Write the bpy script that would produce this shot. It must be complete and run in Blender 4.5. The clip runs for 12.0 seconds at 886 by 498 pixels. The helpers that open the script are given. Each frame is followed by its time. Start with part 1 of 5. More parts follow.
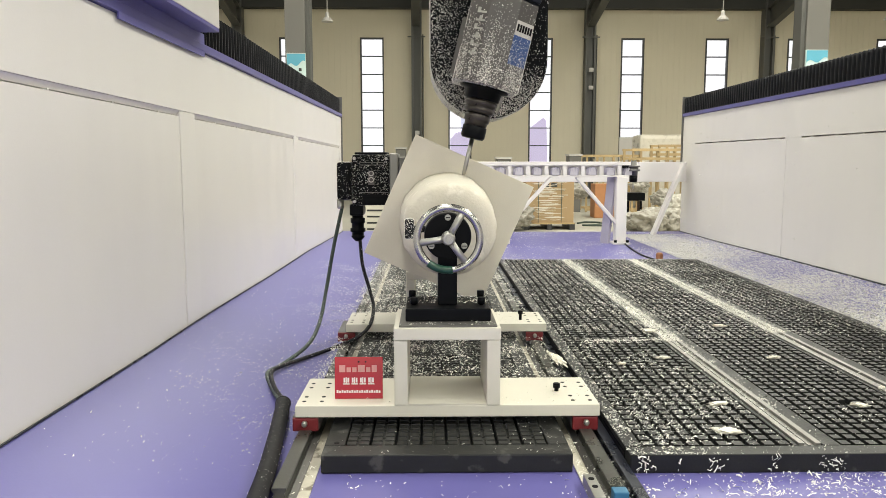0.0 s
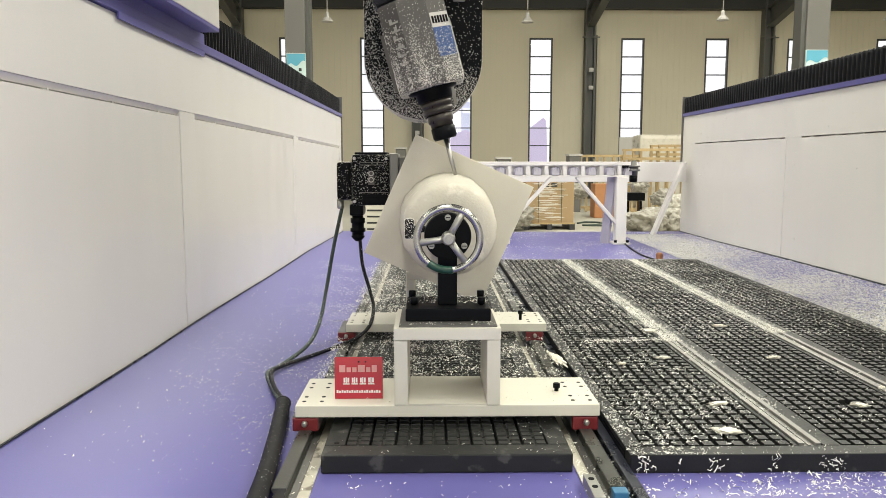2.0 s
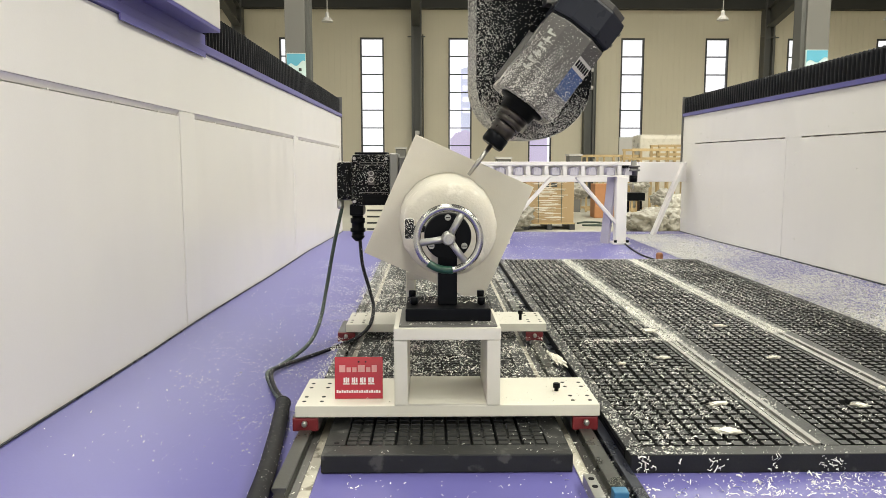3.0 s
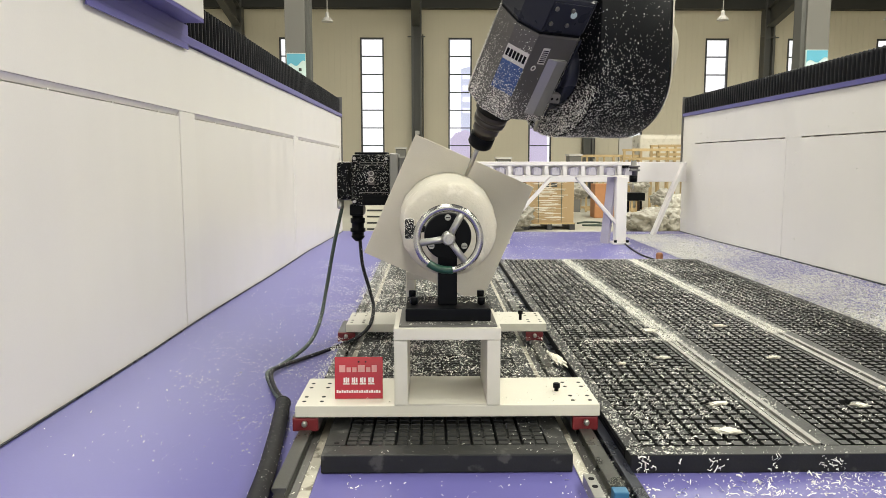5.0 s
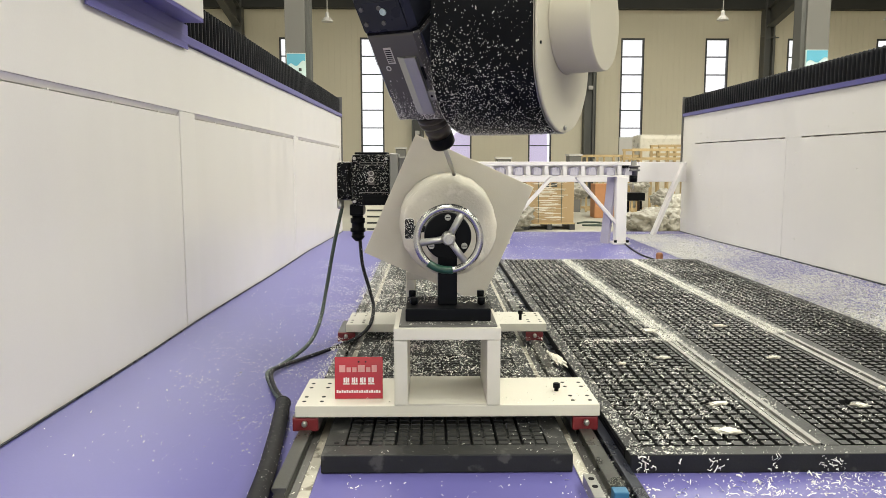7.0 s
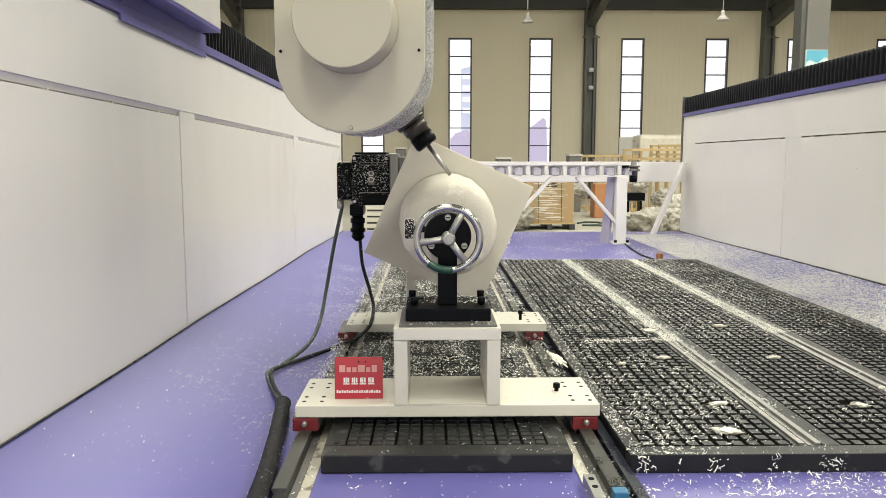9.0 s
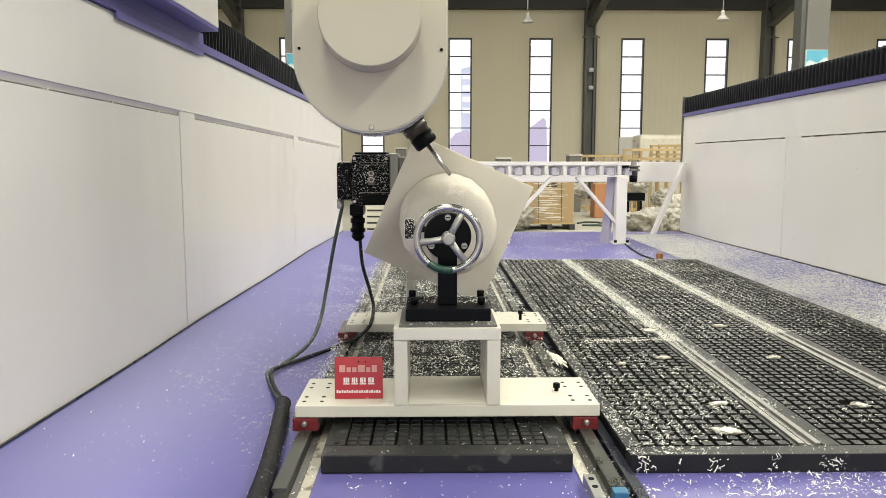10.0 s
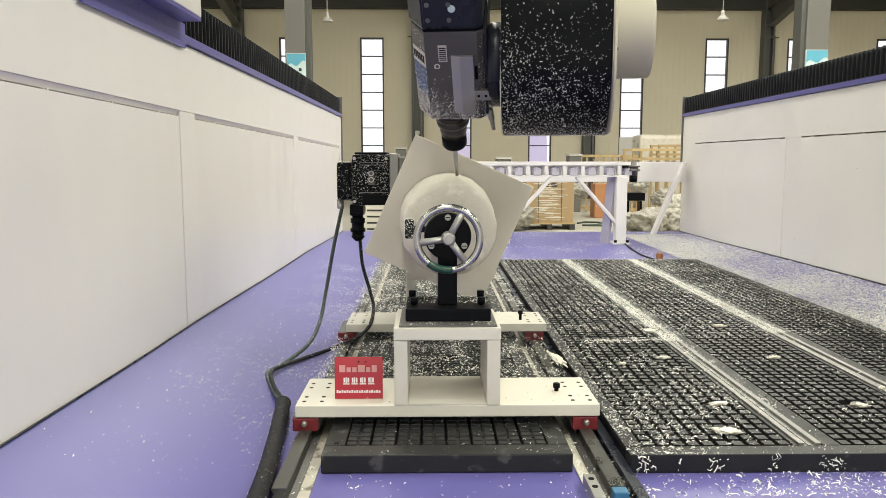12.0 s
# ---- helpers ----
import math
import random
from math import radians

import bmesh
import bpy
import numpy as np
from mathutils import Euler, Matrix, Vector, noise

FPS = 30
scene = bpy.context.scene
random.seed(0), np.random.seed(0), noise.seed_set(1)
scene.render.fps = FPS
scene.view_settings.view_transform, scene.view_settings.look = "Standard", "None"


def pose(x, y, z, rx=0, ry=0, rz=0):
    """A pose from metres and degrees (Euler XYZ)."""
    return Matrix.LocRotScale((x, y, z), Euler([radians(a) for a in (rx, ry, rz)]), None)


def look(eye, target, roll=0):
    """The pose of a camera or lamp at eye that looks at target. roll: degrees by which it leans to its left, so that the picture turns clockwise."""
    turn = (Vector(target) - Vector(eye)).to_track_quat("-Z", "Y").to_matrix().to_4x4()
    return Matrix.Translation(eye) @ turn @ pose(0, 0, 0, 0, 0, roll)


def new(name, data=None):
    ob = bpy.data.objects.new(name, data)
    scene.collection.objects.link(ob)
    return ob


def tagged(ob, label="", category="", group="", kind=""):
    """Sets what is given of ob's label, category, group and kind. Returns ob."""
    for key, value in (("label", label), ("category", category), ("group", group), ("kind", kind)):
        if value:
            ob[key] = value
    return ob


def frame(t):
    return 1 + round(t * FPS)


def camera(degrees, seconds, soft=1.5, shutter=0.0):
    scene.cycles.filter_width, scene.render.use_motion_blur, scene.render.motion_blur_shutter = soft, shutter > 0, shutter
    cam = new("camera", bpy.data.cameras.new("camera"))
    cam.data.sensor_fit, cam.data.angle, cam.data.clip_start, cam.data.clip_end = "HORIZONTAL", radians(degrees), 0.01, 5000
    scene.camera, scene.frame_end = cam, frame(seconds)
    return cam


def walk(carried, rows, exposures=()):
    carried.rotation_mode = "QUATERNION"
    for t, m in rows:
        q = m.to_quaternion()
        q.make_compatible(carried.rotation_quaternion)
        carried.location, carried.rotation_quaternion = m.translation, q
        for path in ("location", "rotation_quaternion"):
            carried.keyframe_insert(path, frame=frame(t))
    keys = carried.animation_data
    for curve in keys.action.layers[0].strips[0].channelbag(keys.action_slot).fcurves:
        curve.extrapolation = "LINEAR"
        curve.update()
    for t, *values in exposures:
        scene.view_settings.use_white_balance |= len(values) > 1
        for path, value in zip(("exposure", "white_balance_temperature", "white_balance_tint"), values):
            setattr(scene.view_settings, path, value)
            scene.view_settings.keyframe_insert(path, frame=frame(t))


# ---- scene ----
cam = camera(60.29, 12.0, soft=0.85)
EYE = pose(0, 0, 0.6, 90 - 6.76, 0, -0.97)
walk(cam, [(0.0, EYE), (12.0, EYE)], exposures=[(0.0, -0.2), (12.0, -0.2)])

# ---- light ----
world = bpy.data.worlds.new("sky")
scene.world = world
world.use_nodes = True
wn = world.node_tree.nodes
sky = wn.new("ShaderNodeTexSky")
sky.sky_type, sky.sun_disc = "NISHITA", False
sky.sun_elevation, sky.sun_rotation = radians(50), radians(200)
wn["Background"].inputs["Strength"].default_value = 0.15
world.node_tree.links.new(sky.outputs[0], wn["Background"].inputs["Color"])
sun = new("sun", bpy.data.lights.new("sun", "SUN"))
sun.data.energy, sun.data.angle, sun.data.color = 0.5, radians(30), (1.0, 0.96, 0.9)
sun.matrix_basis = look((0, 0, 30), (6, 18, 0))


def skylight_lamp(x, y, z, sx, sy, power):
    """Daylight that falls through a translucent roof strip."""
    d = bpy.data.lights.new("skylight_lamp", "AREA")
    d.shape, d.size, d.size_y, d.energy, d.color = "RECTANGLE", sx, sy, power, (1.0, 0.98, 0.825)
    new("skylight_lamp", d).matrix_basis = pose(x, y, z)


# The fourth strip is added to brighten the far wall to the right.
SKY_X = (-7.5, -0.5, 6.5, 13.5)
for sx, watts in zip(SKY_X, (1600, 1650, 3500, 1500)):
    skylight_lamp(sx, 6.0, 7.9, 1.6, 30.0, watts)

# Unseen gate, added with a lamp to light faces turned to the eye.
ADDED_GATE = (-5.0, 7.0, -0.8, 4.0)
gate = bpy.data.lights.new("added_front_fill", "AREA")
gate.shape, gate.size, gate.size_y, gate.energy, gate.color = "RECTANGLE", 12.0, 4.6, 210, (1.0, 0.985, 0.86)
new("added_front_fill", gate).matrix_basis = pose(1.0, -12.1, 1.6, 90, 0, 0)

# ---- materials ----


def mat(name, base, rough=0.5, metal=0.0, var=0.12, scale=6.0, fine=90.0, bump=0.05, spots=None, coat=0.0, spread=0.15, gloss=0.5):
    """Colour with cloudy wear and fine grain; spots: (colour, size, share) for dust or stains."""
    m = bpy.data.materials.new(name)
    m.use_nodes = True
    nt = m.node_tree
    b = nt.nodes["Principled BSDF"]
    tc = nt.nodes.new("ShaderNodeTexCoord")
    info = nt.nodes.new("ShaderNodeObjectInfo")

    def noise_tex(s, detail=4):
        n = nt.nodes.new("ShaderNodeTexNoise")
        n.inputs["Scale"].default_value, n.inputs["Detail"].default_value = s, detail
        nt.links.new(tc.outputs["Object"], n.inputs["Vector"])
        return n

    big, small = noise_tex(scale), noise_tex(fine, 3)
    ramp = nt.nodes.new("ShaderNodeMix")
    ramp.data_type = "RGBA"
    ramp.inputs[6].default_value = (*[c * (1 - var) for c in base], 1)
    ramp.inputs[7].default_value = (*[min(1, c * (1 + var)) for c in base], 1)
    add = nt.nodes.new("ShaderNodeMath")
    add.operation = "MULTIPLY_ADD"
    nt.links.new(small.outputs[0], add.inputs[0])
    add.inputs[1].default_value = 0.35
    nt.links.new(big.outputs[0], add.inputs[2])
    sub = nt.nodes.new("ShaderNodeMath")
    sub.operation, sub.inputs[1].default_value = "MULTIPLY_ADD", 0.4
    nt.links.new(info.outputs["Random"], sub.inputs[0])
    nt.links.new(add.outputs[0], sub.inputs[2])
    cl = nt.nodes.new("ShaderNodeMapRange")
    cl.inputs[1].default_value, cl.inputs[2].default_value = 0.45, 1.3
    nt.links.new(sub.outputs[0], cl.inputs[0])
    nt.links.new(cl.outputs[0], ramp.inputs[0])
    colour = ramp.outputs[2]
    if spots:
        col, size, share = spots
        sp = noise_tex(size, 5)
        st = nt.nodes.new("ShaderNodeMapRange")
        st.inputs[1].default_value, st.inputs[2].default_value = 1 - share, 1 - share + 0.08
        nt.links.new(sp.outputs[0], st.inputs[0])
        mx = nt.nodes.new("ShaderNodeMix")
        mx.data_type = "RGBA"
        mx.inputs[7].default_value = (*col, 1)
        nt.links.new(st.outputs[0], mx.inputs[0])
        nt.links.new(colour, mx.inputs[6])
        colour = mx.outputs[2]
    nt.links.new(colour, b.inputs["Base Color"])
    rr = nt.nodes.new("ShaderNodeMapRange")
    rr.inputs[3].default_value, rr.inputs[4].default_value = max(0.02, rough - spread), min(1, rough + spread)
    nt.links.new(big.outputs[0], rr.inputs[0])
    nt.links.new(rr.outputs[0], b.inputs["Roughness"])
    b.inputs["Metallic"].default_value = metal
    b.inputs["Coat Weight"].default_value = coat
    b.inputs["Specular IOR Level"].default_value = gloss
    if bump:
        bp = nt.nodes.new("ShaderNodeBump")
        bp.inputs["Strength"].default_value, bp.inputs["Distance"].default_value = bump, 0.004
        nt.links.new(small.outputs[0], bp.inputs["Height"])
        nt.links.new(bp.outputs[0], b.inputs["Normal"])
    return m


WHITE = mat("white_enamel", (0.765, 0.74, 0.72), 0.30, var=0.05, scale=0.8, fine=300, bump=0.02, spread=0.05)
# thin sheet metal is never quite flat: soft waves, longer upwards
_nt = WHITE.node_tree
_tc, _mp, _no, _bp = [_nt.nodes.new(k) for k in ("ShaderNodeTexCoord", "ShaderNodeMapping", "ShaderNodeTexNoise", "ShaderNodeBump")]
_mp.inputs["Scale"].default_value = (1.0, 1.0, 0.4)
_no.inputs["Scale"].default_value, _no.inputs["Detail"].default_value = 2.6, 1.5
_bp.inputs["Strength"].default_value, _bp.inputs["Distance"].default_value = 1.0, 0.035
_nt.links.new(_tc.outputs["Object"], _mp.inputs["Vector"])
_nt.links.new(_mp.outputs[0], _no.inputs["Vector"])
_nt.links.new(_no.outputs[0], _bp.inputs["Height"])
_nt.links.new(_bp.outputs[0], _nt.nodes["Bump"].inputs["Normal"])
CREAM = mat("cream_enamel", (0.63, 0.605, 0.53), 0.42, var=0.05, scale=8, fine=300, bump=0.04)
COVER = mat("cover_white", (0.49, 0.46, 0.365), 0.45, var=0.04, scale=5, fine=250, bump=0.02)
PURPLE = mat("lilac_paint", (0.119, 0.110, 0.325), 0.33, var=0.08, scale=3, fine=200, bump=0.03, gloss=0.33, spread=0.015)
PLATE = mat("phenolic_plate", (0.010, 0.0105, 0.011), 0.46, var=0.35, scale=12, fine=150, bump=0.10, spots=((0.046, 0.045, 0.043), 32, 0.36), gloss=0.36)
WORNPLATE = mat("worn_phenolic_plate", (0.016, 0.0165, 0.0165), 0.46, var=0.35, scale=12, fine=150, bump=0.10, spots=((0.062, 0.060, 0.057), 24, 0.42), gloss=0.36)
BLACK = mat("black_oxide", (0.0045, 0.005, 0.0065), 0.36, var=0.3, scale=20, fine=200, bump=0.04, gloss=0.07)
RUBBER = mat("black_rubber", (0.016, 0.016, 0.018), 0.6, var=0.3, scale=15, fine=120, bump=0.1, gloss=0.22)
PLEAT = mat("bellows_cloth", (0.004, 0.005, 0.008), 0.38, var=0.3, scale=10, fine=200, bump=0.06, gloss=0.2)
RIDGEGLINT = mat("pleat_ridge_glint", (0.016, 0.017, 0.021), 0.4, bump=0)
STEEL = mat("steel", (0.42, 0.41, 0.39), 0.35, 1.0, var=0.2, scale=15, fine=200, bump=0.05)
GREYSTEEL = mat("grey_steel", (0.16, 0.155, 0.15), 0.45, 0.6, var=0.25, scale=20, fine=220, bump=0.06)
CHROME = mat("chrome", (0.44, 0.435, 0.42), 0.24, 1.0, var=0.03, scale=10, fine=100, bump=0.0, spread=0.05)
CAST = mat("brushed_aluminium", (0.42, 0.415, 0.39), 0.42, 0.9, var=0.1, scale=20, fine=300, bump=0.05)
ALU = mat("aluminium", (0.30, 0.295, 0.28), 0.5, 0.7, var=0.1, scale=10, fine=200, bump=0.04)
PADS = mat("dirty_machined_pad", (0.47, 0.44, 0.37), 0.6, var=0.3, scale=9, fine=120, bump=0.05, spots=((0.16, 0.14, 0.11), 18, 0.42))
RAILSTEEL = mat("ground_rail_steel", (0.12, 0.12, 0.11), 0.30, 0.7, var=0.3, scale=18, fine=220, bump=0.05)
RED = mat("red_plastic", (0.15, 0.012, 0.016), 0.4, var=0.15, scale=20, fine=200, bump=0.02)
SIGNRED = mat("red_acrylic", (0.44, 0.022, 0.035), 0.16, var=0.06, scale=8, fine=100, bump=0.0, spread=0.04, gloss=0.5)
LETTER = mat("pale_lettering", (0.78, 0.70, 0.68), 0.4, var=0.05, bump=0)
FOAM = mat("polystyrene_foam", (0.64, 0.605, 0.53), 0.9, var=0.05, scale=14, fine=350, bump=0.12, gloss=0.1)
CUTFOAM = mat("fresh_cut_foam", (0.60, 0.565, 0.49), 0.92, var=0.07, scale=16, fine=160, bump=0.35, spots=((0.69, 0.655, 0.58), 26, 0.42), gloss=0.05)
for foam in (FOAM, CUTFOAM):
    _b = foam.node_tree.nodes["Principled BSDF"]
    _b.inputs["Subsurface Weight"].default_value, _b.inputs["Subsurface Scale"].default_value = 0.3, 0.02
    _b.inputs["Subsurface Radius"].default_value = (1.0, 0.9, 0.75)
CHIP = mat("foam_shaving", (0.83, 0.815, 0.765), 0.7, var=0.06, scale=30, fine=300, bump=0.0)
SPINDLE = mat("grey_anodised", (0.09, 0.085, 0.082), 0.42, 0.35, var=0.12, scale=12, fine=250, bump=0.05)
NOSE = mat("browned_steel", (0.055, 0.048, 0.044), 0.33, 0.6, var=0.3, scale=25, fine=220, bump=0.04)
DARKPLATE = mat("dark_navy_cap", (0.018, 0.02, 0.03), 0.3, var=0.2, scale=12, fine=200, bump=0.03, gloss=0.22)
BLUE = mat("blue_label", (0.03, 0.07, 0.20), 0.4, var=0.3, scale=60, fine=300, bump=0.0)
LABEL = mat("white_label", (0.52, 0.50, 0.48), 0.5, var=0.05, bump=0)
WALL = mat("cladding", (0.60, 0.55, 0.435), 0.6, var=0.06, scale=0.6, fine=20, bump=0.02)
FRAMEDK = mat("window_frame_dark", (0.03, 0.03, 0.032), 0.45, var=0.2, bump=0)
COLGREY = mat("column_paint", (0.085, 0.085, 0.08), 0.5, var=0.1, scale=2, bump=0.02)
COLPALE = mat("pale_column", (0.135, 0.13, 0.12), 0.5, var=0.06, scale=1, bump=0.02)
ROOF = mat("roof_sheet", (0.032, 0.032, 0.030), 0.6, var=0.1, scale=1, bump=0.02)
CONCRETE = mat("concrete", (0.36, 0.34, 0.29), 0.7, var=0.15, scale=1.2, fine=30, bump=0.05)
LILACGREY = mat("lilac_grey_paint", (0.40, 0.38, 0.47), 0.45)
PALELILAC = mat("pale_lilac_paint", (0.52, 0.50, 0.55), 0.45)
LOGORED = mat("faded_logo", (0.62, 0.27, 0.26), 0.4, bump=0)
CARD = mat("cardboard", (0.34, 0.235, 0.125), 0.55, var=0.1, scale=5, fine=60, bump=0.03, spots=((0.55, 0.45, 0.3), 9, 0.34))
WOOD = mat("pine", (0.45, 0.33, 0.17), 0.6, var=0.2, scale=5, fine=50, bump=0.05)
BAG = mat("woven_bag", (0.32, 0.30, 0.26), 0.45, var=0.3, scale=4, fine=40, bump=0.1)
CAPBLUE = mat("blue_plastic", (0.03, 0.14, 0.26), 0.4)
FILM_AND_GLINT = mat("film_and_glint", (0.62, 0.58, 0.50), 0.3, var=0.1, bump=0)
SIGNB = mat("notice_blue", (0.10, 0.36, 0.50), 0.4, var=0.1, scale=4, bump=0)
SIGNW = mat("notice_pale", (0.55, 0.68, 0.68), 0.4, var=0.05, scale=4, bump=0)
GREENTAPE = mat("green_tape", (0.008, 0.055, 0.035), 0.35, var=0.5, scale=120, bump=0.1)
GREENCABLE = mat("grey_green_cable", (0.042, 0.062, 0.050), 0.5, var=0.2, scale=30, bump=0.05)
GLOW = bpy.data.materials.new("bright_outdoors")
GLOW.use_nodes = True
_b = GLOW.node_tree.nodes["Principled BSDF"]
_b.inputs["Base Color"].default_value = (0.8, 0.8, 0.8, 1)
_b.inputs["Emission Color"].default_value = (1.0, 0.985, 0.96, 1)
_b.inputs["Emission Strength"].default_value = 1.2
# Outdoor shapes glow by themselves in place of the daylight on them.
LILACGLOW = bpy.data.materials.new("lilac_distance_glow")
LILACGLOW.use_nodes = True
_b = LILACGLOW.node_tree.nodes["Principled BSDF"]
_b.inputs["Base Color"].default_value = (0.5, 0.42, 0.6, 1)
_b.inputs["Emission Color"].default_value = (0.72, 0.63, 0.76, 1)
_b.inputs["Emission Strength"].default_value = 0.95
PALEGLOW = LILACGLOW.copy()
PALEGLOW.name = "pale_blue_distance_glow"
PALEGLOW.node_tree.nodes["Principled BSDF"].inputs["Emission Color"].default_value = (0.72, 0.80, 0.86, 1)
GLASS = bpy.data.materials.new("window_glass")
GLASS.use_nodes = True
_b = GLASS.node_tree.nodes["Principled BSDF"]
_b.inputs["Transmission Weight"].default_value, _b.inputs["Roughness"].default_value, _b.inputs["IOR"].default_value = 1.0, 0.03, 1.1

# ---- mesh helpers ----


def part(name, bm, material, parent=None, label=""):
    me = bpy.data.meshes.new(name)
    bm.normal_update()
    bm.to_mesh(me)
    bm.free()
    me.materials.append(material)
    ob = new(name, me)
    if parent is not None:
        ob.parent = parent
    if label:
        tagged(ob, label)
    return ob


def thing(name, label, category, group="", kind="", at=None):
    ob = tagged(new(name), label, category, group, kind)
    if at is not None:
        ob.matrix_basis = at
    return ob


def box(bm, x0, x1, y0, y1, z0, z1, bev=0.0, m=None):
    r = bmesh.ops.create_cube(bm, size=1)
    vs = r["verts"]
    for v in vs:
        v.co = Vector((x0 + (v.co.x + 0.5) * (x1 - x0), y0 + (v.co.y + 0.5) * (y1 - y0), z0 + (v.co.z + 0.5) * (z1 - z0)))
        if m is not None:
            v.co = m @ v.co
    if bev:
        es = {e for v in vs for e in v.link_edges}
        bmesh.ops.bevel(bm, geom=list(es), offset=bev, segments=2, affect="EDGES", profile=0.6)
    return bm


def B(x0, x1, y0, y1, z0, z1, bev=0.0, m=None):
    return box(bmesh.new(), x0, x1, y0, y1, z0, z1, bev, m)


def lathe(bm, rings, p, axis, seg=32, caps=True):
    """Turned body: rings of (distance along axis, radius) from p."""
    q = Vector(axis).to_track_quat("Z", "Y").to_matrix()
    loops = []
    for d, r in rings:
        loops.append([bm.verts.new(Vector(p) + q @ Vector((r * math.cos(a), r * math.sin(a), d))) for a in [2 * math.pi * i / seg for i in range(seg)]])
    for a, b in zip(loops, loops[1:]):
        for i in range(seg):
            f = bm.faces.new((a[i], a[(i + 1) % seg], b[(i + 1) % seg], b[i]))
            f.smooth = True
    if caps:
        bm.faces.new(loops[0][::-1])
        bm.faces.new(loops[-1])
    return bm


def L(rings, p, axis, seg=32):
    return lathe(bmesh.new(), rings, p, axis, seg)


def ring(R, r, p, axis, seg=64, sides=14):
    bm = bmesh.new()
    q = Vector(axis).to_track_quat("Z", "Y").to_matrix()
    loops = []
    for i in range(seg):
        a = 2 * math.pi * i / seg
        c = Vector((math.cos(a), math.sin(a), 0))
        loops.append([bm.verts.new(Vector(p) + q @ (c * (R + r * math.cos(b)) + Vector((0, 0, r * math.sin(b))))) for b in [2 * math.pi * k / sides for k in range(sides)]])
    for i in range(seg):
        a, b = loops[i], loops[(i + 1) % seg]
        for k in range(sides):
            bm.faces.new((a[k], b[k], b[(k + 1) % sides], a[(k + 1) % sides])).smooth = True
    return bm


def tube(points, r, seg=10, steps=8):
    """A round cable along a smooth curve through the points."""
    P = [Vector(p) for p in points]
    P = [P[0] * 2 - P[1]] + P + [P[-1] * 2 - P[-2]]
    path = []
    for i in range(1, len(P) - 2):
        a, b, c, d = P[i - 1:i + 3]
        for k in range(steps):
            t = k / steps
            path.append(0.5 * (2 * b + (c - a) * t + (2 * a - 5 * b + 4 * c - d) * t * t + (3 * b - a - 3 * c + d) * t ** 3))
    path.append(P[-2])
    bm = bmesh.new()
    loops = []
    for i, p in enumerate(path):
        d = (path[min(i + 1, len(path) - 1)] - path[max(i - 1, 0)]).normalized()
        q = d.to_track_quat("Z", "Y").to_matrix()
        loops.append([bm.verts.new(p + q @ Vector((r * math.cos(a), r * math.sin(a), 0))) for a in [2 * math.pi * k / seg for k in range(seg)]])
    for a, b in zip(loops, loops[1:]):
        for k in range(seg):
            bm.faces.new((a[k], a[(k + 1) % seg], b[(k + 1) % seg], b[k])).smooth = True
    bm.faces.new(loops[0][::-1])
    bm.faces.new(loops[-1])
    return bm


def prism(outline, y0, y1, bev=0.0, m=None):
    """An outline in x and z drawn out along y."""
    bm = bmesh.new()
    a = [bm.verts.new((x, y0, z)) for x, z in outline]
    b = [bm.verts.new((x, y1, z)) for x, z in outline]
    n = len(a)
    bm.faces.new(a)
    bm.faces.new(b[::-1])
    for i in range(n):
        bm.faces.new((a[i], b[i], b[(i + 1) % n], a[(i + 1) % n]))
    bmesh.ops.recalc_face_normals(bm, faces=bm.faces)
    if bev:
        es = [e for e in bm.edges if abs(e.verts[0].co.y - e.verts[1].co.y) < 1e-6]
        bmesh.ops.bevel(bm, geom=es, offset=bev, segments=2, affect="EDGES", profile=0.6)
    if m is not None:
        bmesh.ops.transform(bm, matrix=m, verts=bm.verts)
    return bm


def shavings(name, spots, size=(0.004, 0.012), width=(0.0012, 0.003), lift=0.4):
    """Thin curled shavings at (place, normal) spots, joined into one mesh."""
    rnd = random.Random(len(spots))
    vs, fs = [], []
    for p, n in spots:
        n = Vector(n)
        t = n.orthogonal().normalized()
        t = (Matrix.Rotation(rnd.uniform(0, 6.283), 3, n) @ t)
        s = n.cross(t)
        q, k = rnd.random() ** 3.0, rnd.random()
        ln, w = size[0] + (size[1] - size[0]) * q, width[0] + (width[1] - width[0]) * (0.6 * k + 0.4 * q)
        up = n * rnd.uniform(0, lift) * ln
        bend = n * rnd.uniform(0.05, 0.5) * ln + s * rnd.uniform(-0.4, 0.4) * ln
        roll = n * rnd.uniform(-0.6, 0.6) * w
        c0 = Vector(p) + n * (0.0006 + 0.4 * w)
        k = len(vs)
        for u, off in ((-0.5, Vector()), (0.0, bend), (0.5, up)):
            c = c0 + t * (u * ln) + off
            vs += [tuple(c - s * w * 0.5 - roll), tuple(c + s * w * 0.5 + roll)]
        fs += [(k, k + 1, k + 3, k + 2), (k + 2, k + 3, k + 5, k + 4)]
    me = bpy.data.meshes.new(name)
    me.from_pydata(vs, [], fs)
    me.materials.append(CHIP)
    return new(name, me)


def scatter(ob, n, keep, seed=1):
    """n random spots on a mesh, thinned by keep(place, normal), in the mesh's own space."""
    rnd = random.Random(seed)
    me = ob.data
    me.calc_loop_triangles()
    tris = list(me.loop_triangles)
    V = me.vertices
    got = []
    picks = rnd.choices(tris, weights=[t.area for t in tris], k=n)
    for t in picks:
        a, b, c = (V[i].co for i in t.vertices)
        u, v = rnd.random(), rnd.random()
        if u + v > 1:
            u, v = 1 - u, 1 - v
        p = a + (b - a) * u + (c - a) * v
        if rnd.random() < keep(p, t.normal):
            got.append((p, t.normal.copy()))
    return got

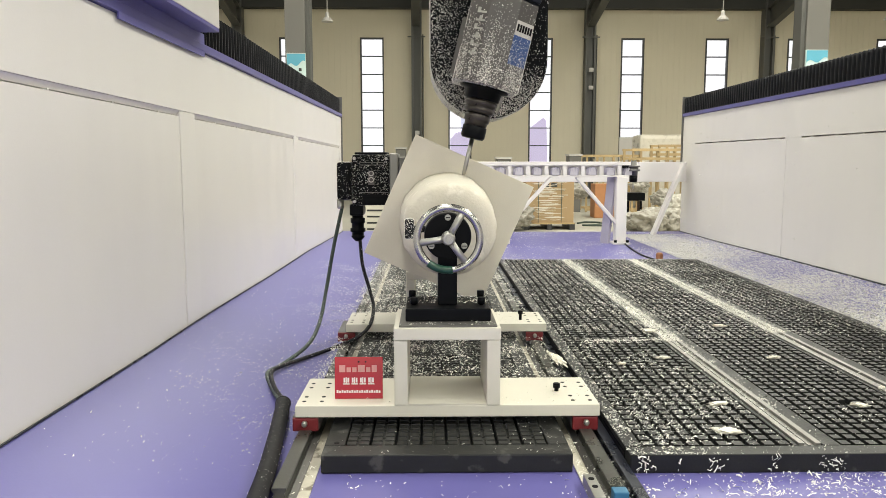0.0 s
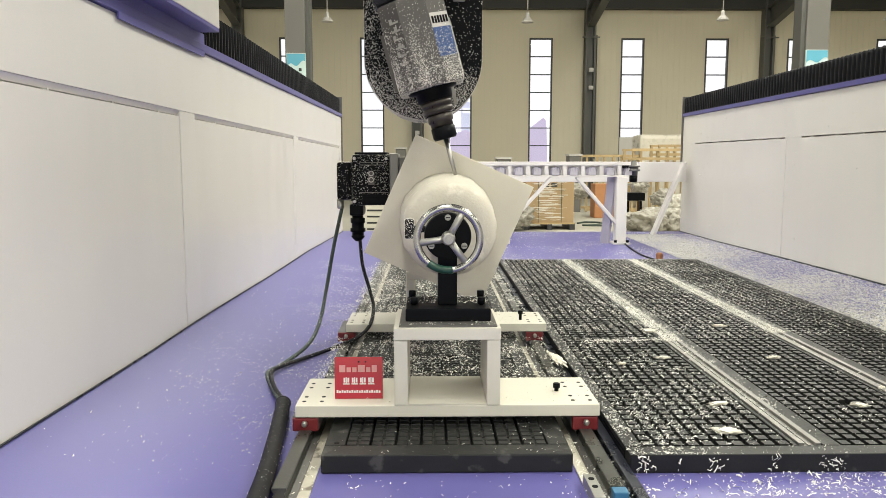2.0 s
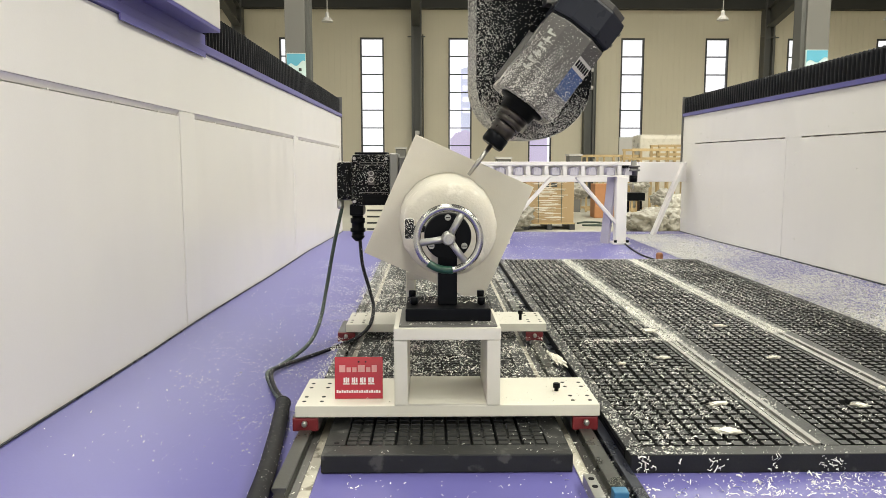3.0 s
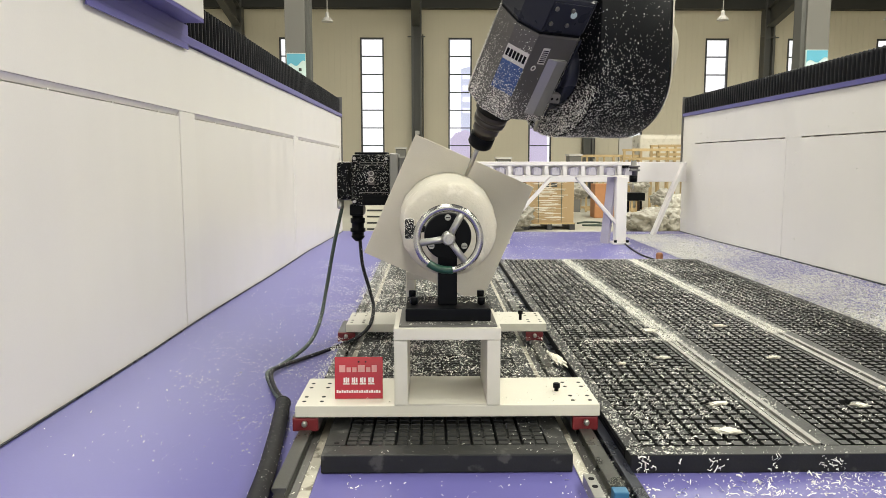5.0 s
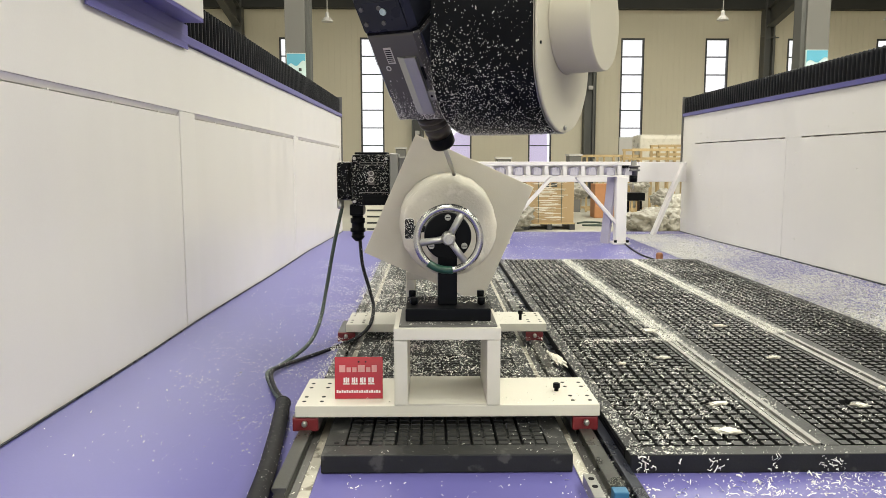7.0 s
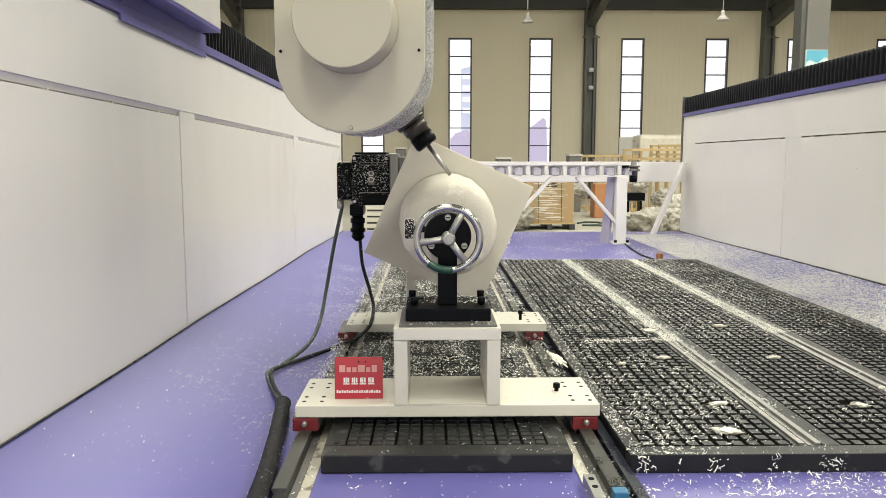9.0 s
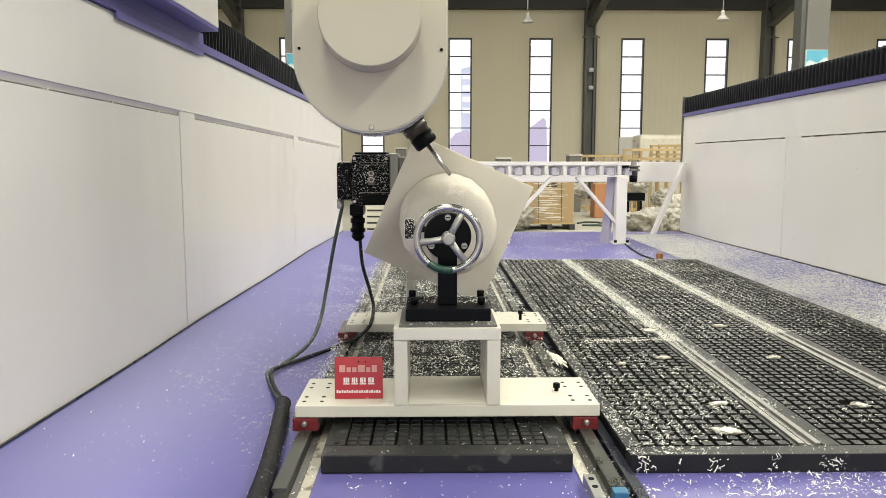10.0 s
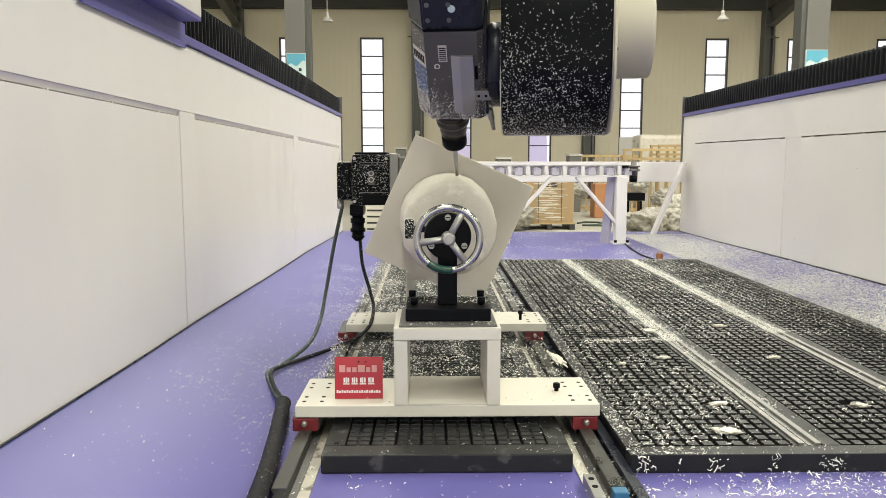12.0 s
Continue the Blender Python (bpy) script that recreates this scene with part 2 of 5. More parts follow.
# ---- the hall ----
FLOOR_Z, FAR_Y, EAVE = -0.8, 27.0, 5.68
part("floor", B(-16, 20, -12, FAR_Y + 0.2, FLOOR_Z - 0.2, FLOOR_Z), CONCRETE)
tagged(bpy.data.objects["floor"], "pale worn concrete factory floor", "floor", kind="structure")


def sight(u, v, d):
    """x and z at the distance d of a line of sight, by its bearing u and dip v from the eye's axis."""
    w = EYE.to_3x3() @ Vector(((u - 784) / 1350, (441 - v) / 1350, -1))
    return w.x * d / w.y, 0.6 + w.z * d / w.y


def sx_(u, d, v=250):
    return sight(u, v, d)[0]


def sz_(v, d, u=784):
    return sight(u, v, d)[1]


WIN_W, WIN_Z0, WIN_Z1 = 0.80, 0.42, 4.74
WINS = [sx_(c, FAR_Y) for c in (231, 376, 519, 660, 814, 955, 1115, 1262, 1405, 1560, 1705)]


def far_wall():
    """Ribbed cladding with tall narrow windows cut through it."""
    wall = tagged(new("wall_north", None), "beige ribbed metal cladding wall", "wall", kind="structure")
    bm = bmesh.new()
    edges = [-16.0] + [e for c in WINS for e in (c - WIN_W / 2, c + WIN_W / 2)] + [20.0]
    for i in range(0, len(edges), 2):
        box(bm, edges[i], edges[i + 1], FAR_Y, FAR_Y + 0.2, FLOOR_Z, EAVE + 1)
    for c in WINS:
        box(bm, c - WIN_W / 2, c + WIN_W / 2, FAR_Y, FAR_Y + 0.2, FLOOR_Z, WIN_Z0)
        box(bm, c - WIN_W / 2, c + WIN_W / 2, FAR_Y, FAR_Y + 0.2, WIN_Z1, EAVE + 1)
    part("cladding_sheet", bm, WALL, wall)
    rib = bmesh.new()
    x = -15.9
    while x < 19.9:
        if all(abs(x - c) > WIN_W / 2 + 0.08 for c in WINS):
            box(rib, x - 0.012, x + 0.012, FAR_Y - 0.009, FAR_Y + 0.01, FLOOR_Z, EAVE)
        x += 0.2
    tagged(part("rib", rib, WALL, wall), kind="stuff")
    for i, c in enumerate(WINS):
        w = tagged(new("window_%d" % (i + 1)), "tall narrow dark-framed window, bright daylight outside", "window", "tall hall windows", "structure")
        fr = bmesh.new()
        for s in (-1, 1):
            box(fr, c + s * (WIN_W / 2 - 0.02) - 0.024, c + s * (WIN_W / 2 - 0.02) + 0.024, FAR_Y - 0.03, FAR_Y + 0.1, WIN_Z0, WIN_Z1)
        part("window_frame", fr, FRAMEDK, w)
        z = WIN_Z1
        k = 0
        while z > WIN_Z0 + 0.1:
            part("crossbar", B(c - WIN_W / 2 + 0.04, c + WIN_W / 2 - 0.04, FAR_Y - 0.02, FAR_Y + 0.08, z - (0.055 if k == 0 else 0.032), z), FRAMEDK, w)
            zz = max(z - 0.612, WIN_Z0)
            g = part("pane", B(c - WIN_W / 2 + 0.02, c + WIN_W / 2 - 0.02, FAR_Y + 0.03, FAR_Y + 0.036, zz, z - 0.02), GLASS, w)
            g.visible_shadow = False
            z -= 0.612
            k += 1


far_wall()
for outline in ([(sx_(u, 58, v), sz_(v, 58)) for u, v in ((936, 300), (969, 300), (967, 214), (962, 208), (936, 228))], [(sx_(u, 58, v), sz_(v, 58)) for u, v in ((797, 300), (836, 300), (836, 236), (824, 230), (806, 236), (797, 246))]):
    tagged(part("backdrop", prism(outline, 58, 58.3), LILACGLOW), "self-glowing lilac shapes outdoors beyond the windows", "backdrop", kind="structure")
# The building and its window bands glow too, standing in for daylight.
far_house = thing("distant_building", "pale blue self-glowing building far outside", "building")
part("wall", prism([(sx_(u, 59, v), sz_(v, 59)) for u, v in ((816, 300), (840, 300), (840, 116), (816, 122))], 59, 59.3), PALEGLOW, far_house)
for v in (132, 152, 172, 192):
    part("window_band", prism([(sx_(u, 58.9, w), sz_(w, 58.9)) for u, w in ((819, v + 8), (838, v + 8), (838, v), (819, v))], 58.9, 58.98), GLOW, far_house)
out = tagged(part("backdrop", B(-40, 50, 60, 60.2, -6, 30), GLOW), "white overcast daylight beyond the windows", "sky", kind="structure")
# South wall, left open for the added front lamp.
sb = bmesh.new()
box(sb, -16.2, ADDED_GATE[0], -12.4, -12.2, FLOOR_Z, 8.6)
box(sb, ADDED_GATE[1], 20.2, -12.4, -12.2, FLOOR_Z, 8.6)
box(sb, ADDED_GATE[0], ADDED_GATE[1], -12.4, -12.2, ADDED_GATE[3], 8.6)
tagged(part("wall_south", sb, WALL), "beige metal cladding wall with an added, unseen opening", "wall", kind="structure")
for nm, a in (("wall_west", (-16.2, -16, -12.2, 27.2)), ("wall_east", (20, 20.2, -12.2, 27.2))):
    tagged(part(nm, B(*a, FLOOR_Z, 8.6), WALL), "beige metal cladding wall", "wall", kind="structure")

# roof with translucent strips
rb = bmesh.new()
rx = [-16.2] + [e for s in SKY_X for e in (s - 0.8, s + 0.8)] + [20.2]
for i in range(0, len(rx), 2):
    box(rb, rx[i], rx[i + 1], -12.2, 27.2, 8.0, 8.12)
for s in SKY_X:
    box(rb, s - 0.8, s + 0.8, -12.2, -9.0, 8.0, 8.12)
    box(rb, s - 0.8, s + 0.8, 21.0, 27.2, 8.0, 8.12)
tagged(part("ceiling", rb, ROOF), "dark metal sheet roof with skylight strips", "roof", kind="structure")
eb = B(-16, 20, FAR_Y - 0.35, FAR_Y, EAVE, 8.0)
tagged(part("eave_beam", eb, ROOF), "dark steel eave beam along the wall head", "beam", kind="structure")
bb = bmesh.new()
for i in range(9):
    box(bb, -16, 20, 23.9 - i * 1.5, 24.1 - i * 1.5, 7.75, 8.0)
tagged(part("purlin", bb, ROOF), "dark steel roof purlins", "beam", kind="structure")


def wall_column(px, boxes=(), half=0.145):
    x = sx_(px, FAR_Y)
    c = thing("steel_column", "dark grey steel column against the cladding", "column", "wall columns")
    for s in (-1, 1):
        part("flange", B(x + s * half - 0.03, x + s * half + 0.03, FAR_Y - 0.40, FAR_Y - 0.03, FLOOR_Z, EAVE + 0.4), COLGREY, c)
    part("web", B(x - half, x + half, FAR_Y - 0.22, FAR_Y - 0.19, FLOOR_Z, EAVE + 0.4), COLGREY, c)
    # tapered rafter that springs from the column head towards the hall
    turn = Matrix.Translation((x, 0, 0)) @ Matrix.Rotation(radians(90), 4, "Z")
    for z0, z1, w in ((0.0, 0.05, 0.13), (0.05, 0.62, 0.02), (0.62, 0.67, 0.13)):
        run = [(FAR_Y - 0.42, EAVE - 0.62 + z0), (FAR_Y - 0.42, EAVE - 0.62 + z1), (18.0, 6.95 + z1), (18.0, 6.95 + z0)]
        part("rafter", prism(run, -w, w, 0, turn), COLGREY, c)
    part("bar", B(x - 0.30, x + 0.30, FAR_Y - 0.44, FAR_Y - 0.41, 4.69, 4.73), COLGREY, c)
    part("conduit", L([(0, 0.025), (4.2, 0.025)], (x + half + 0.07, FAR_Y - 0.30, 0.6), (0, 0, 1), 8), COLGREY, c)
    for z in boxes:
        part("junction_box", B(x + half - 0.20, x + half - 0.05, FAR_Y - 0.48, FAR_Y - 0.405, z, z + 0.13, 0.01), LABEL, c)


for p, q in ((430, ()), (738, (1.42,)), (1038, (2.95, 3.55)), (1345, ())):
    wall_column(p, q)


def hall_column(px, d, w, side):
    x = sx_(px, d)
    c = thing("hall_column", "pale grey box column with a notice board", "column", "hall columns")
    part("shaft", B(x - w / 2, x + w / 2, d, d + 0.45, FLOOR_Z, 8.0, 0.01), COLPALE, c)
    part("edge_strip", B(*sorted((x + side * (w / 2 + 0.003), x + side * (w / 2 + 0.08))), d + 0.05, d + 0.35, FLOOR_Z, 8.0), COLGREY, c)
    return c


def notice(px, d, half, top):
    x = sx_(px, d)
    n = thing("notice_board", "pale blue notice board fixed to a column", "sign", "column notices")
    part("board", B(x - half, x + half, d - 0.05, d - 0.01, top - 0.81, top, 0.004), SIGNW, n)
    wave = [(x - half + 0.01 + (2 * half - 0.02) * k / 12, top - 0.16 - 0.07 * (1 - k / 12) + 0.035 * math.sin(k * 0.75)) for k in range(13)]
    part("heading", prism([(x + half - 0.01, top - 0.015), (x - half + 0.01, top - 0.015)] + wave, d - 0.056, d - 0.051), SIGNB, n)
    for k in range(5):
        part("writing_bar", B(x + 0.045, x + 0.095, d - 0.056, d - 0.051, top - 0.32 - k * 0.095, top - 0.265 - k * 0.095), FRAMEDK, n)
    for k in range(4):
        part("writing_bar", B(x - 0.06, x - 0.02, d - 0.056, d - 0.051, top - 0.43 - k * 0.075, top - 0.395 - k * 0.075), SIGNB, n)
    part("edge_strip", B(x - half + 0.002, x + half - 0.002, d - 0.056, d - 0.051, top - 0.012, top - 0.002), LABEL, n)


hall_column(526, 14.0, 0.36, 1)
hall_column(1437, 14.0, 0.42, -1)
notice(528, 14.0, 0.17, 2.47)
notice(1435, 14.0, 0.20, 2.55)


def hanging_lamp(px, py, d):
    x, z = sx_(px, d), sz_(py, d)
    h = thing("pendant_lamp", "white bell-shaped pendant lamp on a rod, unlit", "lamp", "pendant lamps")
    part("rod", L([(0, 0.015), (8.0 - z, 0.015)], (x, d, z), (0, 0, 1), 8), LABEL, h)
    part("shade", L([(0, 0.165), (0.03, 0.16), (0.10, 0.105), (0.15, 0.055), (0.24, 0.055), (0.28, 0.03)], (x, d, z - 0.2), (0, 0, 1), 20), LABEL, h)


for p, q in ((583, 27), (931, 27), (1270, 22), (1560, 20)):
    hanging_lamp(p, q, 22.0)

# ---- the machine bed ----
DECK_Z = -0.04
tagged(part("machine_bed", B(-1.35, 2.45, -1.0, 6.68, -0.30, DECK_Z, 0.006), PURPLE), "lilac painted steel machine bed with foam shavings", "machine bed", kind="structure")
tagged(part("bed_base", B(-1.2, 2.3, -0.9, 6.5, FLOOR_Z, -0.302), PURPLE), "lilac steel plinth under the machine bed", "machine bed", kind="structure")


COVE = [(0.40 * (1 - k / 10) + 0.002, (k / 10) ** 1.8 * 1.01 - 0.01) for k in range(11)]


FOOT_1 = ([-1, 1.33, 2.0, 2.57, 3.69, 4.82, 6.5], [0.10, 0.086, 0.070, 0.064, 0.036, 0.018, -0.036])
FOOT_2 = ([-1, 3.5, 4.7, 5.6, 6.6], [0.06, 0.022, 0.0, -0.022, -0.036])


def housing_edges(w, x, sx, y0, y1, foot):
    """Lilac ledge, end post and the cove at the foot of a housing."""
    lo, hi = sorted((x - sx * 0.012, x + sx * 0.35))
    part("ledge", B(lo, hi, y0, y1, 0.959, 0.985, 0.003), PURPLE, w)
    lo, hi = sorted((x + sx * 0.0, x + sx * 0.05))
    part("end_post", B(lo - 0.01, hi + 0.01, y1 + 0.002, y1 + 0.03, 0.40, 1.13, 0.003), GREYSTEEL, w)
    # lilac cove that rises from the bed to the foot of the housing, with a dark seal on its edge
    bm, prev, line = bmesh.new(), None, []
    for k in range(41):
        y = y0 + (y1 - y0) * k / 40
        z = np.interp(y, *foot)
        row = [bm.verts.new((x - sx * a, y, DECK_Z + (z - DECK_Z) * b)) for a, b in COVE]
        line.append((x - sx * 0.004, y, z + 0.002))
        if prev:
            for a in range(len(COVE) - 1):
                bm.faces.new((prev[a], row[a], row[a + 1], prev[a + 1])).smooth = True
        prev = row
    bmesh.ops.recalc_face_normals(bm, faces=bm.faces)
    part("cove", bm, PURPLE, w, "lilac painted cove plate")
    part("foot_seal", tube(line, 0.0028 if sx < 0 else 0.005, 6, 1), DARKPLATE, w)


def side_wall(name, x, sx, y0, y1, panels, label, foot):
    """White side housing: body, proud head rail and posts, recessed access panels, lilac ledge."""
    w = tagged(new(name), label, "machine housing", kind="structure")
    o = sx * 0.35
    lo, hi = sorted((x + sx * 0.05, x + o))
    part("body", B(lo, hi, y0, y1, DECK_Z + 0.002, 0.955), WHITE, w)
    xi = x + sx * 0.049
    lo, hi = sorted((x, xi))
    part("head_rail", B(lo, hi, y0, y1, 0.7575, 0.957, 0.002), WHITE, w)
    cuts = [y0] + [e for a, b in panels for e in (a, b)] + [y1]
    for i in range(0, len(cuts), 2):
        if cuts[i + 1] - cuts[i] > 0.03:
            part("post", B(lo, hi, cuts[i], cuts[i + 1], DECK_Z + 0.004, 0.757, 0.003), WHITE, w)
    po, pi = sorted((x + sx * 0.0025, x + sx * 0.048))
    for a, b in panels:
        part("lip", prism([(xi, 0.744), (x + sx * 0.012, 0.744), (x + sx * 0.001, 0.7565), (xi, 0.7565)], a + 0.002, b - 0.002), WHITE, w)
        part("access_panel", B(po, pi, a + 0.002, b - 0.002, DECK_Z + 0.006, 0.7395, 0.0015), WHITE, w)
        k = a + 0.25
        while k < b:
            part("clip", B(po + 0.003, pi, k, k + 0.008, 0.740, 0.7438), WHITE, w)
            k += 0.32
    for ob in w.children:
        for v in ob.data.vertices:
            if 0.72 < v.co.z < 0.77:
                v.co.z += 0.0012 - 0.0098 * (v.co.y - 1.37)
    housing_edges(w, x, sx, y0, y1, foot)
    return w


def flush_wall(name, x, sx, y0, y1, seam, slits, label, foot):
    """White side housing of flush sheets: one upright seam and dark ventilation slits under the head sheet."""
    w = tagged(new(name), label, "machine housing", kind="structure")
    lo, hi = sorted((x + sx * 0.05, x + sx * 0.35))
    part("body", B(lo, hi, y0, y1, DECK_Z + 0.002, 0.955), WHITE, w)
    lo, hi = sorted((x, x + sx * 0.049))
    part("head_rail", B(lo, hi, y0, y1, 0.7265, 0.957, 0.0015), WHITE, w)
    for a, b in ((y0, seam - 0.002), (seam + 0.002, y1)):
        part("access_panel", B(lo, hi, a, b, DECK_Z + 0.004, 0.719, 0.0015), WHITE, w)
    cuts = [y0] + [e for a, b in slits for e in (a, b)] + [y1]
    for i in range(0, len(cuts), 2):
        part("bridge", B(lo, hi, cuts[i], cuts[i + 1], 0.7192, 0.7263), WHITE, w)
    for a, b in slits:
        k = a + 0.12
        while k < b - 0.02:
            part("clip", B(*sorted((x + sx * 0.002, x + sx * 0.049)), k, k + 0.012, 0.7192, 0.7263), WHITE, w)
            k += 0.27
    for k in range(7):
        part("rivet", L([(0, 0.004), (0.0012, 0.003)], (x - sx * 0.0001, seam + 0.012, 0.05 + k * 0.095), (-sx, 0, 0), 8), WHITE, w)
    housing_edges(w, x, sx, y0, y1, foot)
    return w


side_wall("wall_1", -0.775, -1, -1.0, 6.74, [(-0.9, 2.41), (2.563, 4.40), (4.553, 6.6)], "white enamelled machine side housing with access panels", FOOT_1)
# the second housing stands a little askew to the bed
ASKEW = Matrix.Translation((2.20, 6.66, 0)) @ Matrix.Rotation(radians(-2.0), 4, "Z") @ Matrix.Translation((-2.20, -6.66, 0))
flush_wall("wall_2", 2.20, 1, -1.0, 6.66, 4.56, [(0.6, 4.36), (4.58, 6.32)], "white enamelled machine side housing dusted with shavings", FOOT_2).matrix_basis = ASKEW
rnd_w = random.Random(77)
flecks = shavings("clinging_foam", [(Vector((2.1995, rnd_w.uniform(2.5, 6.5), 0.05 + 0.88 * rnd_w.random() ** 1.4)), (-1, 0, 0)) for _ in range(150)], (0.003, 0.014), (0.002, 0.005), 0.1)
flecks.parent = bpy.data.objects["wall_2"]
tagged(flecks, "few foam flecks clinging to the housing", kind="stuff")


def bellows(x, sx, y0, y1):
    """Black pleated way cover standing on the housing ledge."""
    b = thing("bellows_cover", "black pleated way cover on the housing ledge", "bellows", "way covers")
    bm = bmesh.new()
    n = int((y1 - y0) / 0.0215)
    loops = []
    for i in range(n + 1):
        y, o = y0 + (y1 - y0) * i / n, (0.036 if i % 2 else 0.0)
        z1 = 1.122 - (0.020 if i % 2 else 0.0)
        loops.append([bm.verts.new((x + sx * o, y, 0.987)), bm.verts.new((x + sx * o, y, z1 - 0.008)), bm.verts.new((x + sx * (o + 0.008), y, z1)), bm.verts.new((x + sx * 0.28, y, z1)), bm.verts.new((x + sx * 0.28, y, 0.987))])
    for a, c in zip(loops, loops[1:]):
        for k in range(4):
            bm.faces.new((a[k], c[k], c[k + 1], a[k + 1]))
    bm.faces.new(loops[0])
    bm.faces.new(loops[-1][::-1])
    bmesh.ops.recalc_face_normals(bm, faces=bm.faces)
    part("pleats", bm, PLEAT, b)
    # Thin grey bars paint the slight highlight on each pleat ridge.
    pb = bmesh.new()
    for i in range(0, n + 1, 2):
        y = y0 + (y1 - y0) * i / n
        box(pb, *sorted((x - sx * 0.003, x + sx * 0.004)), y - 0.003, y + 0.003, 0.993, 1.116)
    tagged(part("pleat_edge", pb, RIDGEGLINT, b, "grey line painting the glint on a pleat ridge"), kind="stuff")
    part("hem", B(*sorted((x - sx * 0.003, x + sx * 0.02)), y0, y1, 0.9855, 0.992), PLEAT, b)
    return b


bellows(-0.788, -1, 2.2, 6.73)
bellows(2.205, 1, 0.4, 6.65).matrix_basis = ASKEW

# ---- vacuum tables ----
CELL_H = 0.013
CELLS = {}


def cell_mesh(w, d, mt, quartered=False):
    """A raised cell with sloping flanks; a quartered one has a shallow cross cut in its top."""
    key = (round(w, 4), round(d, 4))
    if key not in CELLS:
        bm = bmesh.new()

        def pad(x0, x1, y0, y1, z0, z1, t):
            vs = [bm.verts.new(v) for v in ((x0, y0, z0), (x1, y0, z0), (x1, y1, z0), (x0, y1, z0), (x0 + t, y0 + t, z1), (x1 - t, y0 + t, z1), (x1 - t, y1 - t, z1), (x0 + t, y1 - t, z1))]
            bm.faces.new(vs[4:])
            for i in range(4):
                bm.faces.new((vs[i], vs[(i + 1) % 4], vs[4 + (i + 1) % 4], vs[4 + i]))

        if quartered:
            g = 0.0025
            pad(0, w, 0, d, -CELL_H, -0.0035, 0.0008)
            for a, b in ((0.001, w / 2 - g), (w / 2 + g, w - 0.001)):
                for c, e in ((0.001, d / 2 - g), (d / 2 + g, d - 0.001)):
                    pad(a, b, c, e, -0.0035, 0, 0.001)
        else:
            pad(0, w, 0, d, -CELL_H, 0, 0.0012)
        me = bpy.data.meshes.new("table_cell")
        bm.to_mesh(me)
        bm.free()
        me.materials.append(mt)
        CELLS[key] = me
    return CELLS[key]


def grid_cells(parent, x0, cols, pitch_x, y0, y1, pitch_y, gap, near, mt, quartered=False, pits=()):
    """Raised cells of a grooved plate, left out at the suction pits: the near rows one by one, the rest joined."""
    me = cell_mesh(pitch_x - gap, pitch_y - gap, mt, quartered)
    vs, fs = [], []
    base = [v.co.copy() for v in me.vertices]
    faces = [tuple(p.vertices) for p in me.polygons]
    rows = int((y1 - y0) / pitch_y)
    rnd = random.Random(int(x0 * 1000))
    for r in range(rows):
        for c in range(cols):
            o = Vector((x0 + c * pitch_x + gap / 2, y0 + r * pitch_y + gap / 2, rnd.uniform(-0.0006, 0)))
            if any(abs(o.x + pitch_x / 2 - px) < pitch_x * 0.5 and abs(o.y + pitch_y / 2 - py) < pitch_y * 0.5 for px, py in pits):
                continue
            if r < near:
                ob = new("table_cell", me)
                ob.parent = parent
                ob.location = o
            else:
                k = len(vs)
                vs += [tuple(v + o) for v in base]
                fs += [tuple(i + k for i in f) for f in faces]
    jm = bpy.data.meshes.new("cell_field")
    jm.from_pydata(vs, [], fs)
    jm.materials.append(mt)
    ob = new("cell_field", jm)
    ob.parent = parent
    tagged(ob, kind="stuff")


TX0, TX1, TY0, TY1 = 0.408, 1.602, 1.488, 4.53
STRIPS = (0.802, 1.199)
PITS = [(px, 1.815 + 0.435 * k) for px in (0.705, 1.035, 1.40) for k in range(6)]


def vacuum_table():
    t = thing("vacuum_table", "black grooved vacuum table covered with white foam shavings", "work table")
    # Slab in a blacker colour than the cells, to deepen the grooves' shade.
    part("slab", B(TX0, TX1, TY0 + 0.047, TY1, DECK_Z + 0.001, -CELL_H, 0.002), BLACK, t)
    zones = [(TX0 + 0.036, STRIPS[0] - 0.036), (STRIPS[0] + 0.064, STRIPS[1] - 0.036), (STRIPS[1] + 0.064, TX1 - 0.036)]
    part("border", B(TX0, TX1, TY0, TY0 + 0.0465, DECK_Z + 0.001, 0.0, 0.002), PLATE, t)
    part("border", B(TX0, TX1, TY1 - 0.046, TY1, -CELL_H + 0.001, 0.0, 0.002), PLATE, t)
    xs = [TX0] + [e for z in zones for e in z] + [TX1]
    for i in range(0, len(xs), 2):
        a, b = xs[i], xs[i + 1]
        if 0 < i < len(xs) - 2:
            s = STRIPS[i // 2 - 1]
            part("rib", B(a, s - 0.027, TY0 + 0.048, TY1 - 0.048, -CELL_H + 0.001, 0.0, 0.0015), PLATE, t)
            part("rib", B(s + 0.027, b, TY0 + 0.048, TY1 - 0.048, -CELL_H + 0.001, 0.0, 0.0015), PLATE, t)
        else:
            part("rib", B(a, b, TY0 + 0.048, TY1 - 0.048, -CELL_H + 0.001, 0.0, 0.0015), PLATE, t)
    for a, b in zones:
        n = 10
        grid_cells(t, a, n, (b - a) / n, TY0 + 0.048, TY1 - 0.048, 0.0330, 0.0080, 10, PLATE, False, PITS)
    for s in STRIPS:
        bm = bmesh.new()
        box(bm, s - 0.024, s + 0.024, TY0 + 0.052, TY1 - 0.05, -CELL_H + 0.001, -0.004)
        for o in (-0.0175, 0.0175):
            box(bm, s + o - 0.0065, s + o + 0.0065, TY0 + 0.052, TY1 - 0.05, -0.004, 0.0035, 0.001)
        box(bm, s - 0.003, s + 0.003, TY0 + 0.052, TY1 - 0.05, -0.004, -0.001)
        part("slot_strip", bm, ALU, t, "bright aluminium slot strip")
    return t


vacuum_table()
